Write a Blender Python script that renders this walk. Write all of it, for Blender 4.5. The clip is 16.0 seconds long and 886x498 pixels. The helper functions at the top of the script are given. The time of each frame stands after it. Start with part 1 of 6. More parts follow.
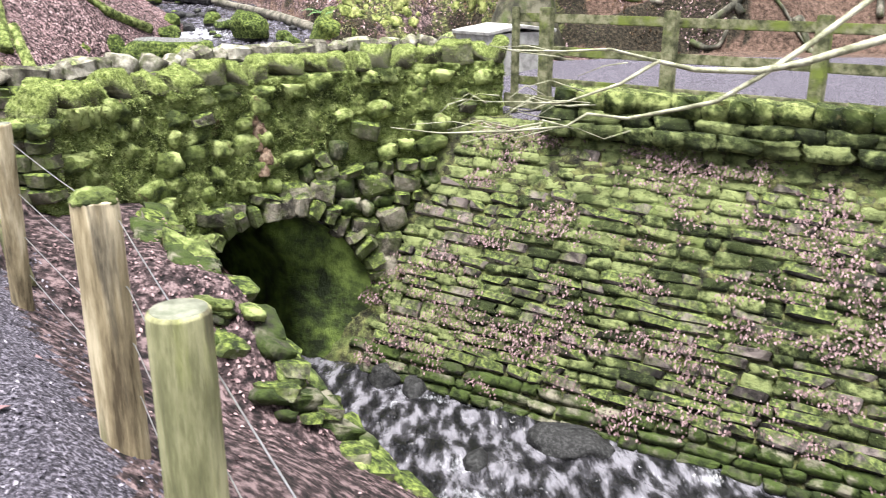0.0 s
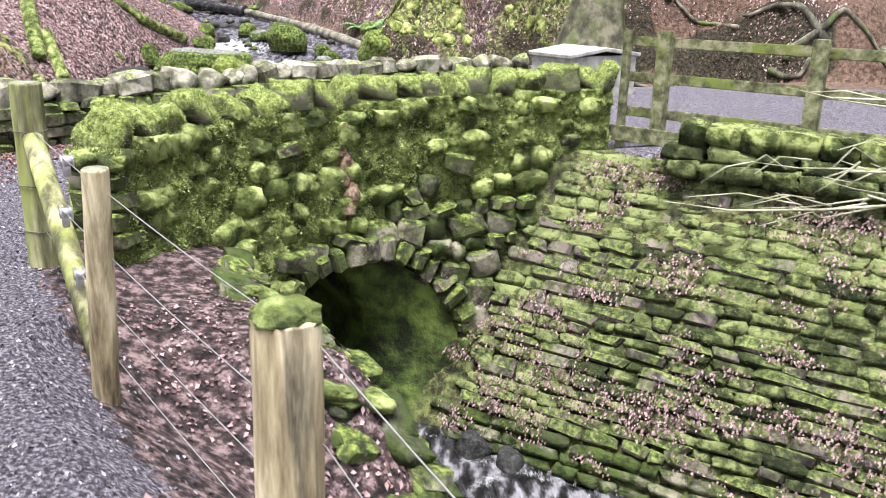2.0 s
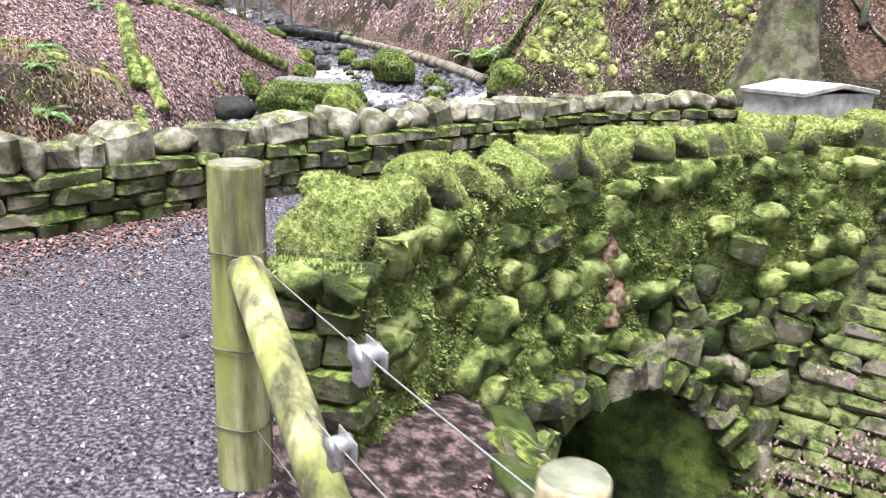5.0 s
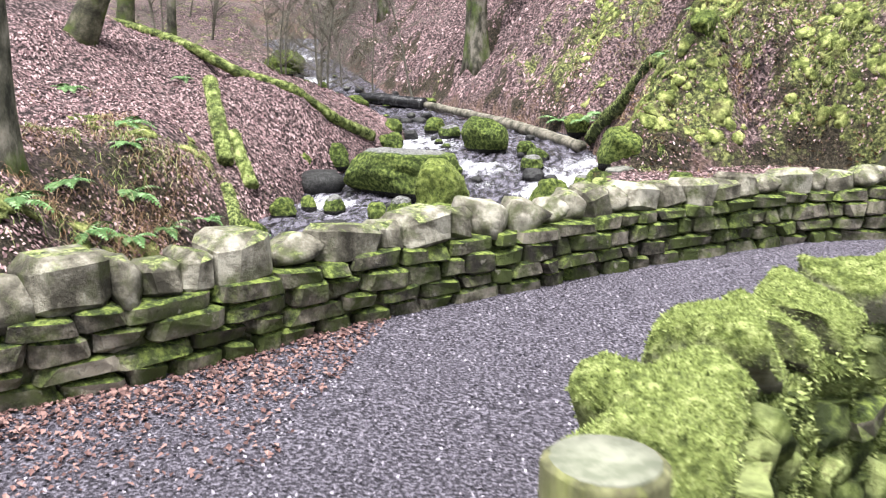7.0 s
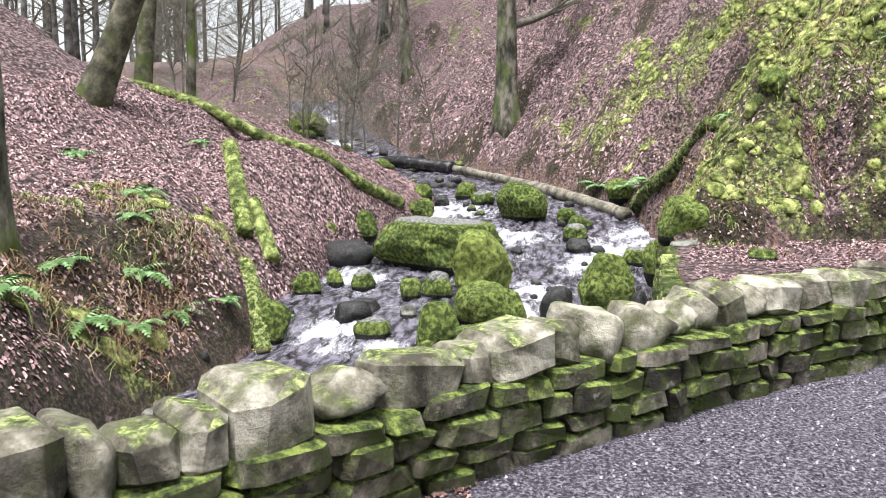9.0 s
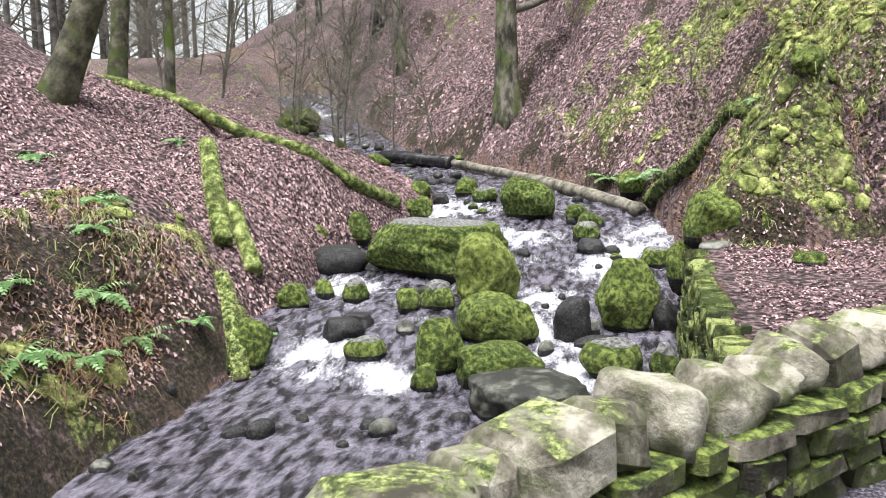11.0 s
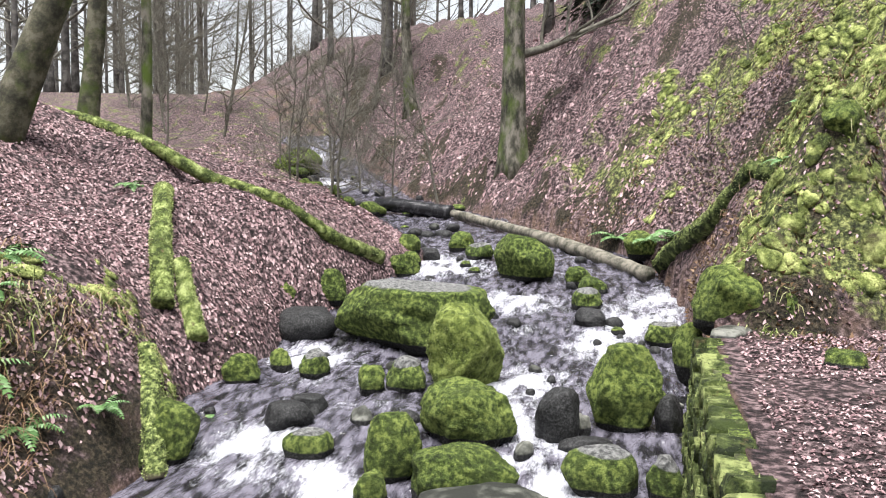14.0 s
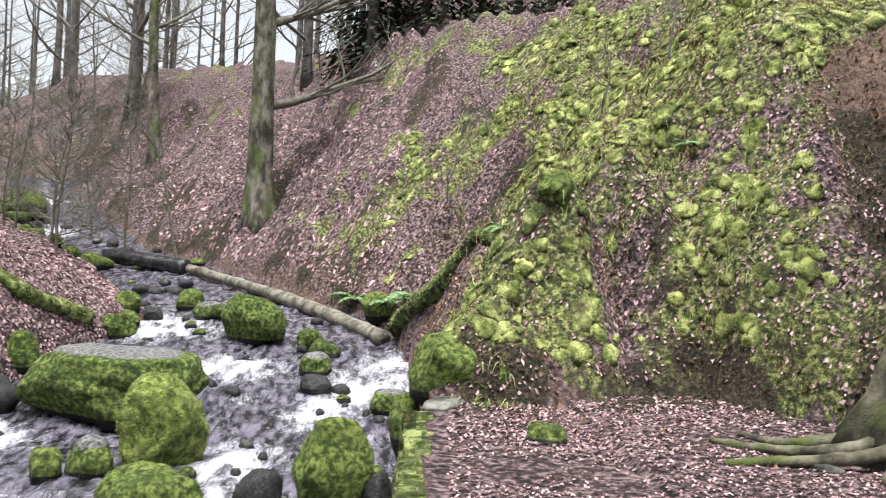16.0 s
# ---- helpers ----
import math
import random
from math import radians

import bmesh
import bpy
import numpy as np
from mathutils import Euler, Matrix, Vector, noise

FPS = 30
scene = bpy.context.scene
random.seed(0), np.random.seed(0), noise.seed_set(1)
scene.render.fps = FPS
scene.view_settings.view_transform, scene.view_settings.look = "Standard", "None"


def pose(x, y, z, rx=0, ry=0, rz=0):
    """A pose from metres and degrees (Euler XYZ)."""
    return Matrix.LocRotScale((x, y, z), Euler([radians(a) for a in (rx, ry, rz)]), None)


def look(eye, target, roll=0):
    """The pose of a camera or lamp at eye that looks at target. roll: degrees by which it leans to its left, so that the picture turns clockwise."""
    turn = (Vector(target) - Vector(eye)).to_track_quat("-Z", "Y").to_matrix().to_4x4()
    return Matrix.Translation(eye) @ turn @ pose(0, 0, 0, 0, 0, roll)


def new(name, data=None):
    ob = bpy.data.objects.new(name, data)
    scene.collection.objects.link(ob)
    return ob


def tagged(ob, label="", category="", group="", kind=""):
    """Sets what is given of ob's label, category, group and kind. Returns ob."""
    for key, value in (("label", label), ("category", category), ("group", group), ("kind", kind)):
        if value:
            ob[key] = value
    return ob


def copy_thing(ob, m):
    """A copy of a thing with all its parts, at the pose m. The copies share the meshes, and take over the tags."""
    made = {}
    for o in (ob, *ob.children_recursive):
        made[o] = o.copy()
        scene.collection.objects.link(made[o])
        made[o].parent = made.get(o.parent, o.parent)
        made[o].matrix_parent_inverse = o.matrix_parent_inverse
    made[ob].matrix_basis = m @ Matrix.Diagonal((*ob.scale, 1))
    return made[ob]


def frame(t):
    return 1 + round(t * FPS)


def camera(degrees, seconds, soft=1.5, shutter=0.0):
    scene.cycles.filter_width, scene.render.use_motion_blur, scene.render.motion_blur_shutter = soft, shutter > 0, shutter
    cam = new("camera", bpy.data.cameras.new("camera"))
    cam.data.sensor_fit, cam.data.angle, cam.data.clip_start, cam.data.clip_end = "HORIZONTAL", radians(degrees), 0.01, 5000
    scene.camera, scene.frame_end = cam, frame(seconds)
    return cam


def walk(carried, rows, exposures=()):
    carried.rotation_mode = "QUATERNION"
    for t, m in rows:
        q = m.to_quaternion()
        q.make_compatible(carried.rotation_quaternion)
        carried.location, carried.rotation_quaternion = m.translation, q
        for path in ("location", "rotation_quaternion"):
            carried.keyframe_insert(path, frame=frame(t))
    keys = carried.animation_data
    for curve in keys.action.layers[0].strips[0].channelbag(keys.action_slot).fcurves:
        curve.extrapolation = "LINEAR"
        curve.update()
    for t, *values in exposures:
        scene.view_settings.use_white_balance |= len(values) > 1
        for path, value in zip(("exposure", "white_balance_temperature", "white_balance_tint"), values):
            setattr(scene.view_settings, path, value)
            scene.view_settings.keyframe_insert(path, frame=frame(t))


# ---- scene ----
cam = camera(55.4, 16.0, soft=1.0, shutter=0.3)
METRES, EYE, TILT, LEAN, TURN = 12.0, 1.65, -18.0, 0.0, 0.0
ROWS = [
    (0.0, 0.0, 0.0, 0.0, -0.0, 0.0, -0.0),
    (0.5, -0.0165, 0.0183, 0.0061, 2.15, 0.74, -1.86),
    (1.0, -0.0344, 0.0416, 0.0134, 2.61, 1.07, -3.06),
    (1.5, -0.0578, 0.0679, 0.0225, 0.78, 0.75, -2.04),
    (2.0, -0.0765, 0.0921, 0.0272, 0.48, 1.03, -1.77),
    (2.5, -0.0988, 0.1239, 0.0369, 2.48, 1.97, -2.39),
    (3.0, -0.124, 0.1554, 0.0442, 1.8, 1.15, -2.12),
    (5.5, -0.2279, 0.3049, 0.0868, 5.49, 2.89, -3.16),
    (6.0, -0.2489, 0.3317, 0.0963, 6.52, 3.24, -2.66),
    (6.5, -0.2657, 0.3567, 0.1045, 7.52, 4.6, -2.22),
    (7.0, -0.2811, 0.385, 0.1176, 8.93, 6.4, -3.37),
    (7.5, -0.299, 0.4156, 0.1272, 9.92, 6.81, -3.75),
    (8.0, -0.3174, 0.442, 0.1388, 9.93, 7.54, -3.15),
    (8.5, -0.3296, 0.4726, 0.1494, 9.96, 10.47, -3.81),
    (11.0, -0.3608, 0.619, 0.199, 10.22, 9.88, -2.55),
    (11.5, -0.3631, 0.6449, 0.2099, 10.12, 10.45, -2.99),
    (12.0, -0.359, 0.6743, 0.2226, 10.75, 11.42, -4.47),
    (12.5, -0.3553, 0.6976, 0.2314, 12.12, 11.82, -4.91),
    (13.0, -0.3583, 0.7274, 0.2428, 12.02, 11.73, -5.19),
    (13.5, -0.3529, 0.7472, 0.2505, 11.26, 11.62, -4.64),
    (14.0, -0.3392, 0.7613, 0.2602, 10.98, 12.68, -4.6),
    (14.5, -0.3271, 0.7762, 0.2647, 8.69, 13.77, -3.57),
    (15.0, -0.3145, 0.7963, 0.2738, 2.42, 14.88, -2.93),
    (15.5, -0.304, 0.8097, 0.2809, -1.68, 16.02, -1.98),
    (16.0, -0.2904, 0.8211, 0.2876, -4.56, 17.26, -1.83),
]
walk(cam, [(t, pose(0, 0, EYE, TILT, LEAN, TURN) @ pose(METRES * x, METRES * y, METRES * z, 90 + pitch, roll, yaw)) for t, x, y, z, yaw, pitch, roll in ROWS],
     exposures=[(0.0, 1.36), (3.0, 1.36), (5.5, 1.34), (8.0, 1.2), (11.0, 1.03), (13.5, 1.0), (15.0, 0.94), (16.0, 0.94)])

# ---- world, sun, exposure ----
world = bpy.data.worlds.new("world")
scene.world = world
world.use_nodes = True
wn = world.node_tree
sky = wn.nodes.new("ShaderNodeTexSky")
sky.sky_type, sky.sun_disc = "NISHITA", False
sky.sun_elevation, sky.sun_rotation = radians(77), radians(194)
sky.air_density, sky.dust_density, sky.ozone_density = 1.0, 2.0, 1.0
SKY_BW = wn.nodes.new("ShaderNodeHueSaturation")
SKY_BW.inputs["Saturation"].default_value = 0.25
wn.links.new(sky.outputs[0], SKY_BW.inputs["Color"])
wbg = wn.nodes["Background"]
wn.links.new(SKY_BW.outputs[0], wbg.inputs[0])
wbg.inputs[1].default_value = 0.12
sun_data = bpy.data.lights.new("sun", "SUN")
sun_data.energy, sun_data.angle, sun_data.color = 5.0, radians(30), (1.0, 0.98, 0.97)
sun = new("sun", sun_data)
sun.matrix_world = look((-1.0, -4.0, 18.0), (0, 0, 0))


# ---- materials ----
def material(name, colours, scale=4.0, rough=0.85, bump=0.4, detail=8.0, bump_scale=None, spots=None, obj_var=0.0, bump_dist=0.03, stretch=None):
    """Stops of colour over a noise, fine grain, optional spots (colour, scale, amount), relief."""
    m = bpy.data.materials.new(name)
    m.use_nodes = True
    nt = m.node_tree
    N, L = nt.nodes, nt.links
    bs = N["Principled BSDF"]
    co = N.new("ShaderNodeTexCoord")
    geo = N.new("ShaderNodeNewGeometry")
    no = N.new("ShaderNodeTexNoise")
    no.inputs["Scale"].default_value, no.inputs["Detail"].default_value, no.inputs["Roughness"].default_value = scale, detail, 0.65
    where = geo.outputs["Position"]
    if stretch:
        mp = N.new("ShaderNodeMapping")
        mp.inputs["Scale"].default_value = stretch
        L.new(where, mp.inputs["Vector"])
        where = mp.outputs[0]
    L.new(where, no.inputs["Vector"])
    ramp = N.new("ShaderNodeValToRGB")
    el = ramp.color_ramp.elements
    n = len(colours)
    for i, c in enumerate(colours):
        p = 0.385 + 0.23 * i / max(1, n - 1)
        e = el[i] if i < 2 else el.new(p)
        e.position, e.color = p, (*c, 1)
    fac = no.outputs["Fac"]
    if obj_var:
        info = N.new("ShaderNodeObjectInfo")
        add = N.new("ShaderNodeMath")
        add.operation = "MULTIPLY_ADD"
        sub = N.new("ShaderNodeMath")
        sub.operation = "SUBTRACT"
        sub.inputs[1].default_value = 0.5
        L.new(info.outputs["Random"], sub.inputs[0])
        L.new(sub.outputs[0], add.inputs[0])
        add.inputs[1].default_value = obj_var
        L.new(fac, add.inputs[2])
        fac = add.outputs[0]
    L.new(fac, ramp.inputs[0])
    col = ramp.outputs[0]
    if spots:
        for c, sc, lo, hi in spots:
            n2 = N.new("ShaderNodeTexNoise")
            n2.inputs["Scale"].default_value, n2.inputs["Detail"].default_value, n2.inputs["Roughness"].default_value = sc, 6, 0.6
            L.new(where, n2.inputs["Vector"])
            r2 = N.new("ShaderNodeMapRange")
            r2.inputs["From Min"].default_value, r2.inputs["From Max"].default_value = lo, hi
            L.new(n2.outputs["Fac"], r2.inputs["Value"])
            mx = N.new("ShaderNodeMix")
            mx.data_type = "RGBA"
            L.new(r2.outputs[0], mx.inputs["Factor"])
            L.new(col, mx.inputs[6])
            mx.inputs[7].default_value = (*c, 1)
            col = mx.outputs[2]
    L.new(col, bs.inputs["Base Color"])
    bs.inputs["Roughness"].default_value = rough
    bs.inputs["Specular IOR Level"].default_value = 0.3
    fine = N.new("ShaderNodeTexNoise")
    fine.inputs["Scale"].default_value, fine.inputs["Detail"].default_value = bump_scale or scale * 5, 8
    fine.inputs["Roughness"].default_value = 0.7
    L.new(where, fine.inputs["Vector"])
    bp = N.new("ShaderNodeBump")
    bp.inputs["Strength"].default_value, bp.inputs["Distance"].default_value = bump, bump_dist
    L.new(fine.outputs["Fac"], bp.inputs["Height"])
    L.new(bp.outputs[0], bs.inputs["Normal"])
    return m


def mix_in(m, other_cols, lo, hi, source, scale=3.0, noise_amount=0.6):
    """Lays a second layer (moss, litter) over a material where a mesh attribute or the upward normal plus a noise is high."""
    nt = m.node_tree
    N, L = nt.nodes, nt.links
    bs = N["Principled BSDF"]
    link = bs.inputs["Base Color"].links[0]
    base = link.from_socket
    geo = N.new("ShaderNodeNewGeometry")
    no = N.new("ShaderNodeTexNoise")
    no.inputs["Scale"].default_value, no.inputs["Detail"].default_value, no.inputs["Roughness"].default_value = scale, 7, 0.65
    L.new(geo.outputs["Position"], no.inputs["Vector"])
    if source == "up":
        sep = N.new("ShaderNodeSeparateXYZ")
        L.new(geo.outputs["Normal"], sep.inputs[0])
        src = sep.outputs["Z"]
    else:
        at = N.new("ShaderNodeAttribute")
        at.attribute_name = source
        src = at.outputs["Fac"]
    mad = N.new("ShaderNodeMath")
    mad.operation = "MULTIPLY_ADD"
    L.new(no.outputs["Fac"], mad.inputs[0])
    mad.inputs[1].default_value = noise_amount * 2
    L.new(src, mad.inputs[2])
    mr = N.new("ShaderNodeMapRange")
    mr.inputs["From Min"].default_value, mr.inputs["From Max"].default_value = lo + noise_amount, hi + noise_amount
    L.new(mad.outputs[0], mr.inputs["Value"])
    fn = N.new("ShaderNodeTexNoise")
    fn.inputs["Scale"].default_value, fn.inputs["Detail"].default_value, fn.inputs["Roughness"].default_value = scale * 6, 6, 0.7
    L.new(geo.outputs["Position"], fn.inputs["Vector"])
    ramp = N.new("ShaderNodeValToRGB")
    el = ramp.color_ramp.elements
    n = len(other_cols)
    for i, c in enumerate(other_cols):
        p = 0.39 + 0.22 * i / max(1, n - 1)
        e = el[i] if i < 2 else el.new(p)
        e.position, e.color = p, (*c, 1)
    L.new(fn.outputs["Fac"], ramp.inputs[0])
    mx = N.new("ShaderNodeMix")
    mx.data_type = "RGBA"
    L.new(mr.outputs[0], mx.inputs["Factor"])
    L.new(base, mx.inputs[6])
    L.new(ramp.outputs[0], mx.inputs[7])
    L.new(mx.outputs[2], bs.inputs["Base Color"])
    return m


MOSS = [(0.012, 0.02, 0.004), (0.088, 0.116, 0.031), (0.36, 0.41, 0.15)]
MOSS_DARK = [(0.018, 0.027, 0.008), (0.062, 0.083, 0.022), (0.16, 0.19, 0.055)]
MOSS_MID = [(0.014, 0.022, 0.006), (0.075, 0.105, 0.022), (0.24, 0.3, 0.07)]
# LITTER's near-black low end paints the shadow in gaps between leaves
LITTER = [(0.006, 0.004, 0.004), (0.066, 0.042, 0.044), (0.31, 0.22, 0.222)]
GRAVEL = [(0.02, 0.018, 0.024), (0.09, 0.08, 0.104), (0.33, 0.305, 0.365)]

m_ground = material("forest_floor", LITTER, scale=13, bump=1.0, bump_scale=24, bump_dist=0.08)
mix_in(m_ground, [(0.05, 0.03, 0.02), (0.12, 0.075, 0.055), (0.2, 0.13, 0.1)], 0.45, 0.75, "earth", 2.0)
# blackish layer: dark earth, and the shade of hollows painted into the colour
mix_in(m_ground, [(0.008, 0.007, 0.004), (0.03, 0.024, 0.014), (0.09, 0.07, 0.045)], 0.4, 0.6, "soil_shade", 3.0, 0.5)
mix_in(m_ground, [(0.016, 0.02, 0.007), (0.085, 0.1, 0.032), (0.34, 0.36, 0.13)], 0.44, 0.58, "moss", 2.2)
mix_in(m_ground, GRAVEL, 0.45, 0.55, "gravel", 8.0, 0.25)
m_stone = material("rubble_stone", [(0.035, 0.031, 0.024), (0.13, 0.115, 0.088), (0.36, 0.32, 0.26)], scale=5, bump=1.0, bump_scale=22, bump_dist=0.05, obj_var=0.22, spots=[((0.07, 0.09, 0.024), 3.0, 0.42, 0.58), ((0.3, 0.28, 0.23), 11.0, 0.62, 0.7)])
mix_in(m_stone, MOSS_MID, 0.1, 0.7, "up", 2.6, 1.3)
m_cap = material("coping_stone", [(0.05, 0.045, 0.033), (0.165, 0.152, 0.118), (0.36, 0.34, 0.28)], scale=5, bump=0.8, bump_scale=30, obj_var=0.12, spots=[((0.075, 0.085, 0.035), 6.0, 0.5, 0.68)])
mix_in(m_cap, MOSS, 0.8, 1.15, "up", 4.0, 1.2)
m_moss = material("moss", MOSS, scale=6, spots=[((0.045, 0.065, 0.014), 2.6, 0.5, 0.68), ((0.09, 0.07, 0.03), 9.0, 0.6, 0.72)], bump=1.0, bump_scale=45, bump_dist=0.05, obj_var=0.15, rough=0.95)
m_wallmoss = material("wall_moss", [(0.04, 0.056, 0.015), (0.205, 0.26, 0.072), (0.5, 0.57, 0.225)], scale=6, bump=1.0, bump_scale=45, bump_dist=0.05, obj_var=0.15, rough=0.95, spots=[((0.05, 0.07, 0.018), 2.2, 0.53, 0.68), ((0.12, 0.09, 0.045), 7.0, 0.62, 0.72)])
m_mossstone = material("mossy_rubble", [(0.03, 0.03, 0.02), (0.1, 0.1, 0.065), (0.26, 0.24, 0.18)], scale=5, bump=1.0, bump_scale=30, bump_dist=0.04, obj_var=0.4, spots=[((0.05, 0.075, 0.014), 4.0, 0.4, 0.52), ((0.02, 0.032, 0.006), 8.0, 0.52, 0.62)])
m_copemoss = material("mossed_coping", [(0.05, 0.046, 0.03), (0.16, 0.15, 0.11), (0.34, 0.32, 0.25)], scale=5, bump=1.0, bump_scale=40, bump_dist=0.04, obj_var=0.3)
mix_in(m_copemoss, [(0.1, 0.13, 0.034), (0.25, 0.31, 0.085), (0.46, 0.52, 0.2)], -0.2, 0.3, "up", 4.0, 0.7)
m_revmoss = material("slope_moss_stone", [(0.014, 0.02, 0.006), (0.062, 0.081, 0.025), (0.25, 0.29, 0.115)], scale=8, spots=[((0.03, 0.042, 0.01), 2.6, 0.48, 0.66)], bump=1.0, bump_scale=45, bump_dist=0.05, obj_var=0.25, rough=0.95)
m_wetstone = material("wet_stone", [(0.012, 0.012, 0.013), (0.035, 0.034, 0.036), (0.1, 0.1, 0.1)], scale=6, bump=0.4, bump_scale=20, rough=0.25, obj_var=0.3)
m_rail = material("rail_wood", [(0.05, 0.055, 0.025), (0.14, 0.145, 0.075), (0.28, 0.27, 0.17)], scale=8, bump=0.5, bump_scale=40, spots=[((0.16, 0.2, 0.04), 3.0, 0.52, 0.66)])
m_wire = material("galvanised_wire", [(0.45, 0.45, 0.46), (0.6, 0.6, 0.62)], scale=30, rough=0.4, bump=0.1)
m_wire.node_tree.nodes["Principled BSDF"].inputs["Metallic"].default_value = 0.9
m_bark = material("bark", [(0.05, 0.05, 0.035), (0.13, 0.12, 0.095), (0.22, 0.2, 0.16)], scale=5, bump=0.7, bump_scale=18)


# ---- the lie of the land ----
def smooth(e0, e1, v):
    t = np.clip((v - e0) / (e1 - e0), 0, 1)
    return t * t * (3 - 2 * t)


def side(line, X, Y):
    """Signed distance from a polyline, positive on its right, and the length along it."""
    best = np.full(X.shape, 1e9)
    sign = np.ones(X.shape)
    along = np.zeros(X.shape)
    run = 0.0
    for i in range(len(line) - 1):
        (ax, ay), (bx, by) = line[i], line[i + 1]
        dx, dy = bx - ax, by - ay
        ln = math.hypot(dx, dy)
        t0 = ((X - ax) * dx + (Y - ay) * dy) / ln
        tc = np.clip(t0, 0, ln)
        if i == 0:
            tc = np.minimum(t0, ln)
        if i == len(line) - 2:
            tc = np.maximum(tc, np.maximum(t0, 0)) if i else t0
        d = np.hypot(X - ax - tc * dx / ln, Y - ay - tc * dy / ln)
        sg = np.where((X - ax) * dy - (Y - ay) * dx > 0, 1.0, -1.0)
        near = d < best
        best, sign, along = np.where(near, d, best), np.where(near, sg, sign), np.where(near, run + tc, along)
        run += ln
    return best * sign, along


def lumps(X, Y, size, seed):
    """Smooth value noise on the plane, about -1 to 1."""
    x, y = X / size + seed * 17.3, Y / size + seed * 5.7
    i, j = np.floor(x), np.floor(y)
    u, v = x - i, y - j
    u, v = u * u * (3 - 2 * u), v * v * (3 - 2 * v)

    def h(a, b):
        q = np.sin(a * 127.1 + b * 311.7 + seed * 74.7) * 43758.5453
        return (q - np.floor(q)) * 2 - 1
    return (h(i, j) * (1 - u) + h(i + 1, j) * u) * (1 - v) + (h(i, j + 1) * (1 - u) + h(i + 1, j + 1) * u) * v


FENCE = [(-3.75, 6.6), (-3.3, 5.88), (-2.38, 4.52), (-1.32, 3.09), (-0.59, 1.75), (0.35, 0.0), (3.0, -5.0)]
DOWN_WALL = [(-3.04, 6.42), (-2.93, 6.95), (-2.6, 7.65), (-2.1, 8.32), (-1.45, 8.93), (-0.5, 9.5), (0.72, 9.95)]
CAP_LINE = [(0.72, 9.55), (12.0, 2.6)]
UP_WALL = [(-8.4, 6.2), (-7.0, 7.35), (-6.06, 8.2), (-5.5, 8.85), (-5.0, 9.7), (-4.3, 10.5), (-3.48, 11.44), (-2.67, 12.3), (-1.31, 13.5), (0.35, 14.3)]
LEDGE = [(-3.55, 11.9), (-3.45, 13.4), (-3.32, 16.0), (-3.15, 19.4)]
BED_Y = [8, 17.4, 19.2, 22.0, 25, 28, 34, 40, 42.5, 47, 53, 75, 100, 400]
BED_Z = [-1.5, -1.45, -1.15, -0.95, -0.5, -0.05, 0.55, 0.95, 1.6, 2.7, 5.6, 8.6, 9.2, 10.0]
LEFT_Y = [4, 8, 14, 17, 20, 23, 25, 28, 34, 42, 54, 75, 400]
LEFT_X = [-7.2, -8.2, -8.9, -9.1, -9.15, -9.1, -8.6, -8.2, -11.5, -16.5, -24, -38, -60]
RIGHT_X = [-2.8, -3.0, -3.27, -3.17, -2.95, -2.9, -2.9, -3.4, -7.4, -13.0, -21, -34, -50]
FOOT_X = [-3.0, -2.3, -1.0, 0.5, 1.3, 2.2, 6.0, 14.0, 60.0]
FOOT_Y = [20.2, 20.1, 20.3, 20.7, 19.4, 18.2, 17.2, 15.6, 12.0]


def bed_z(Y):
    return np.interp(Y, BED_Y, BED_Z)


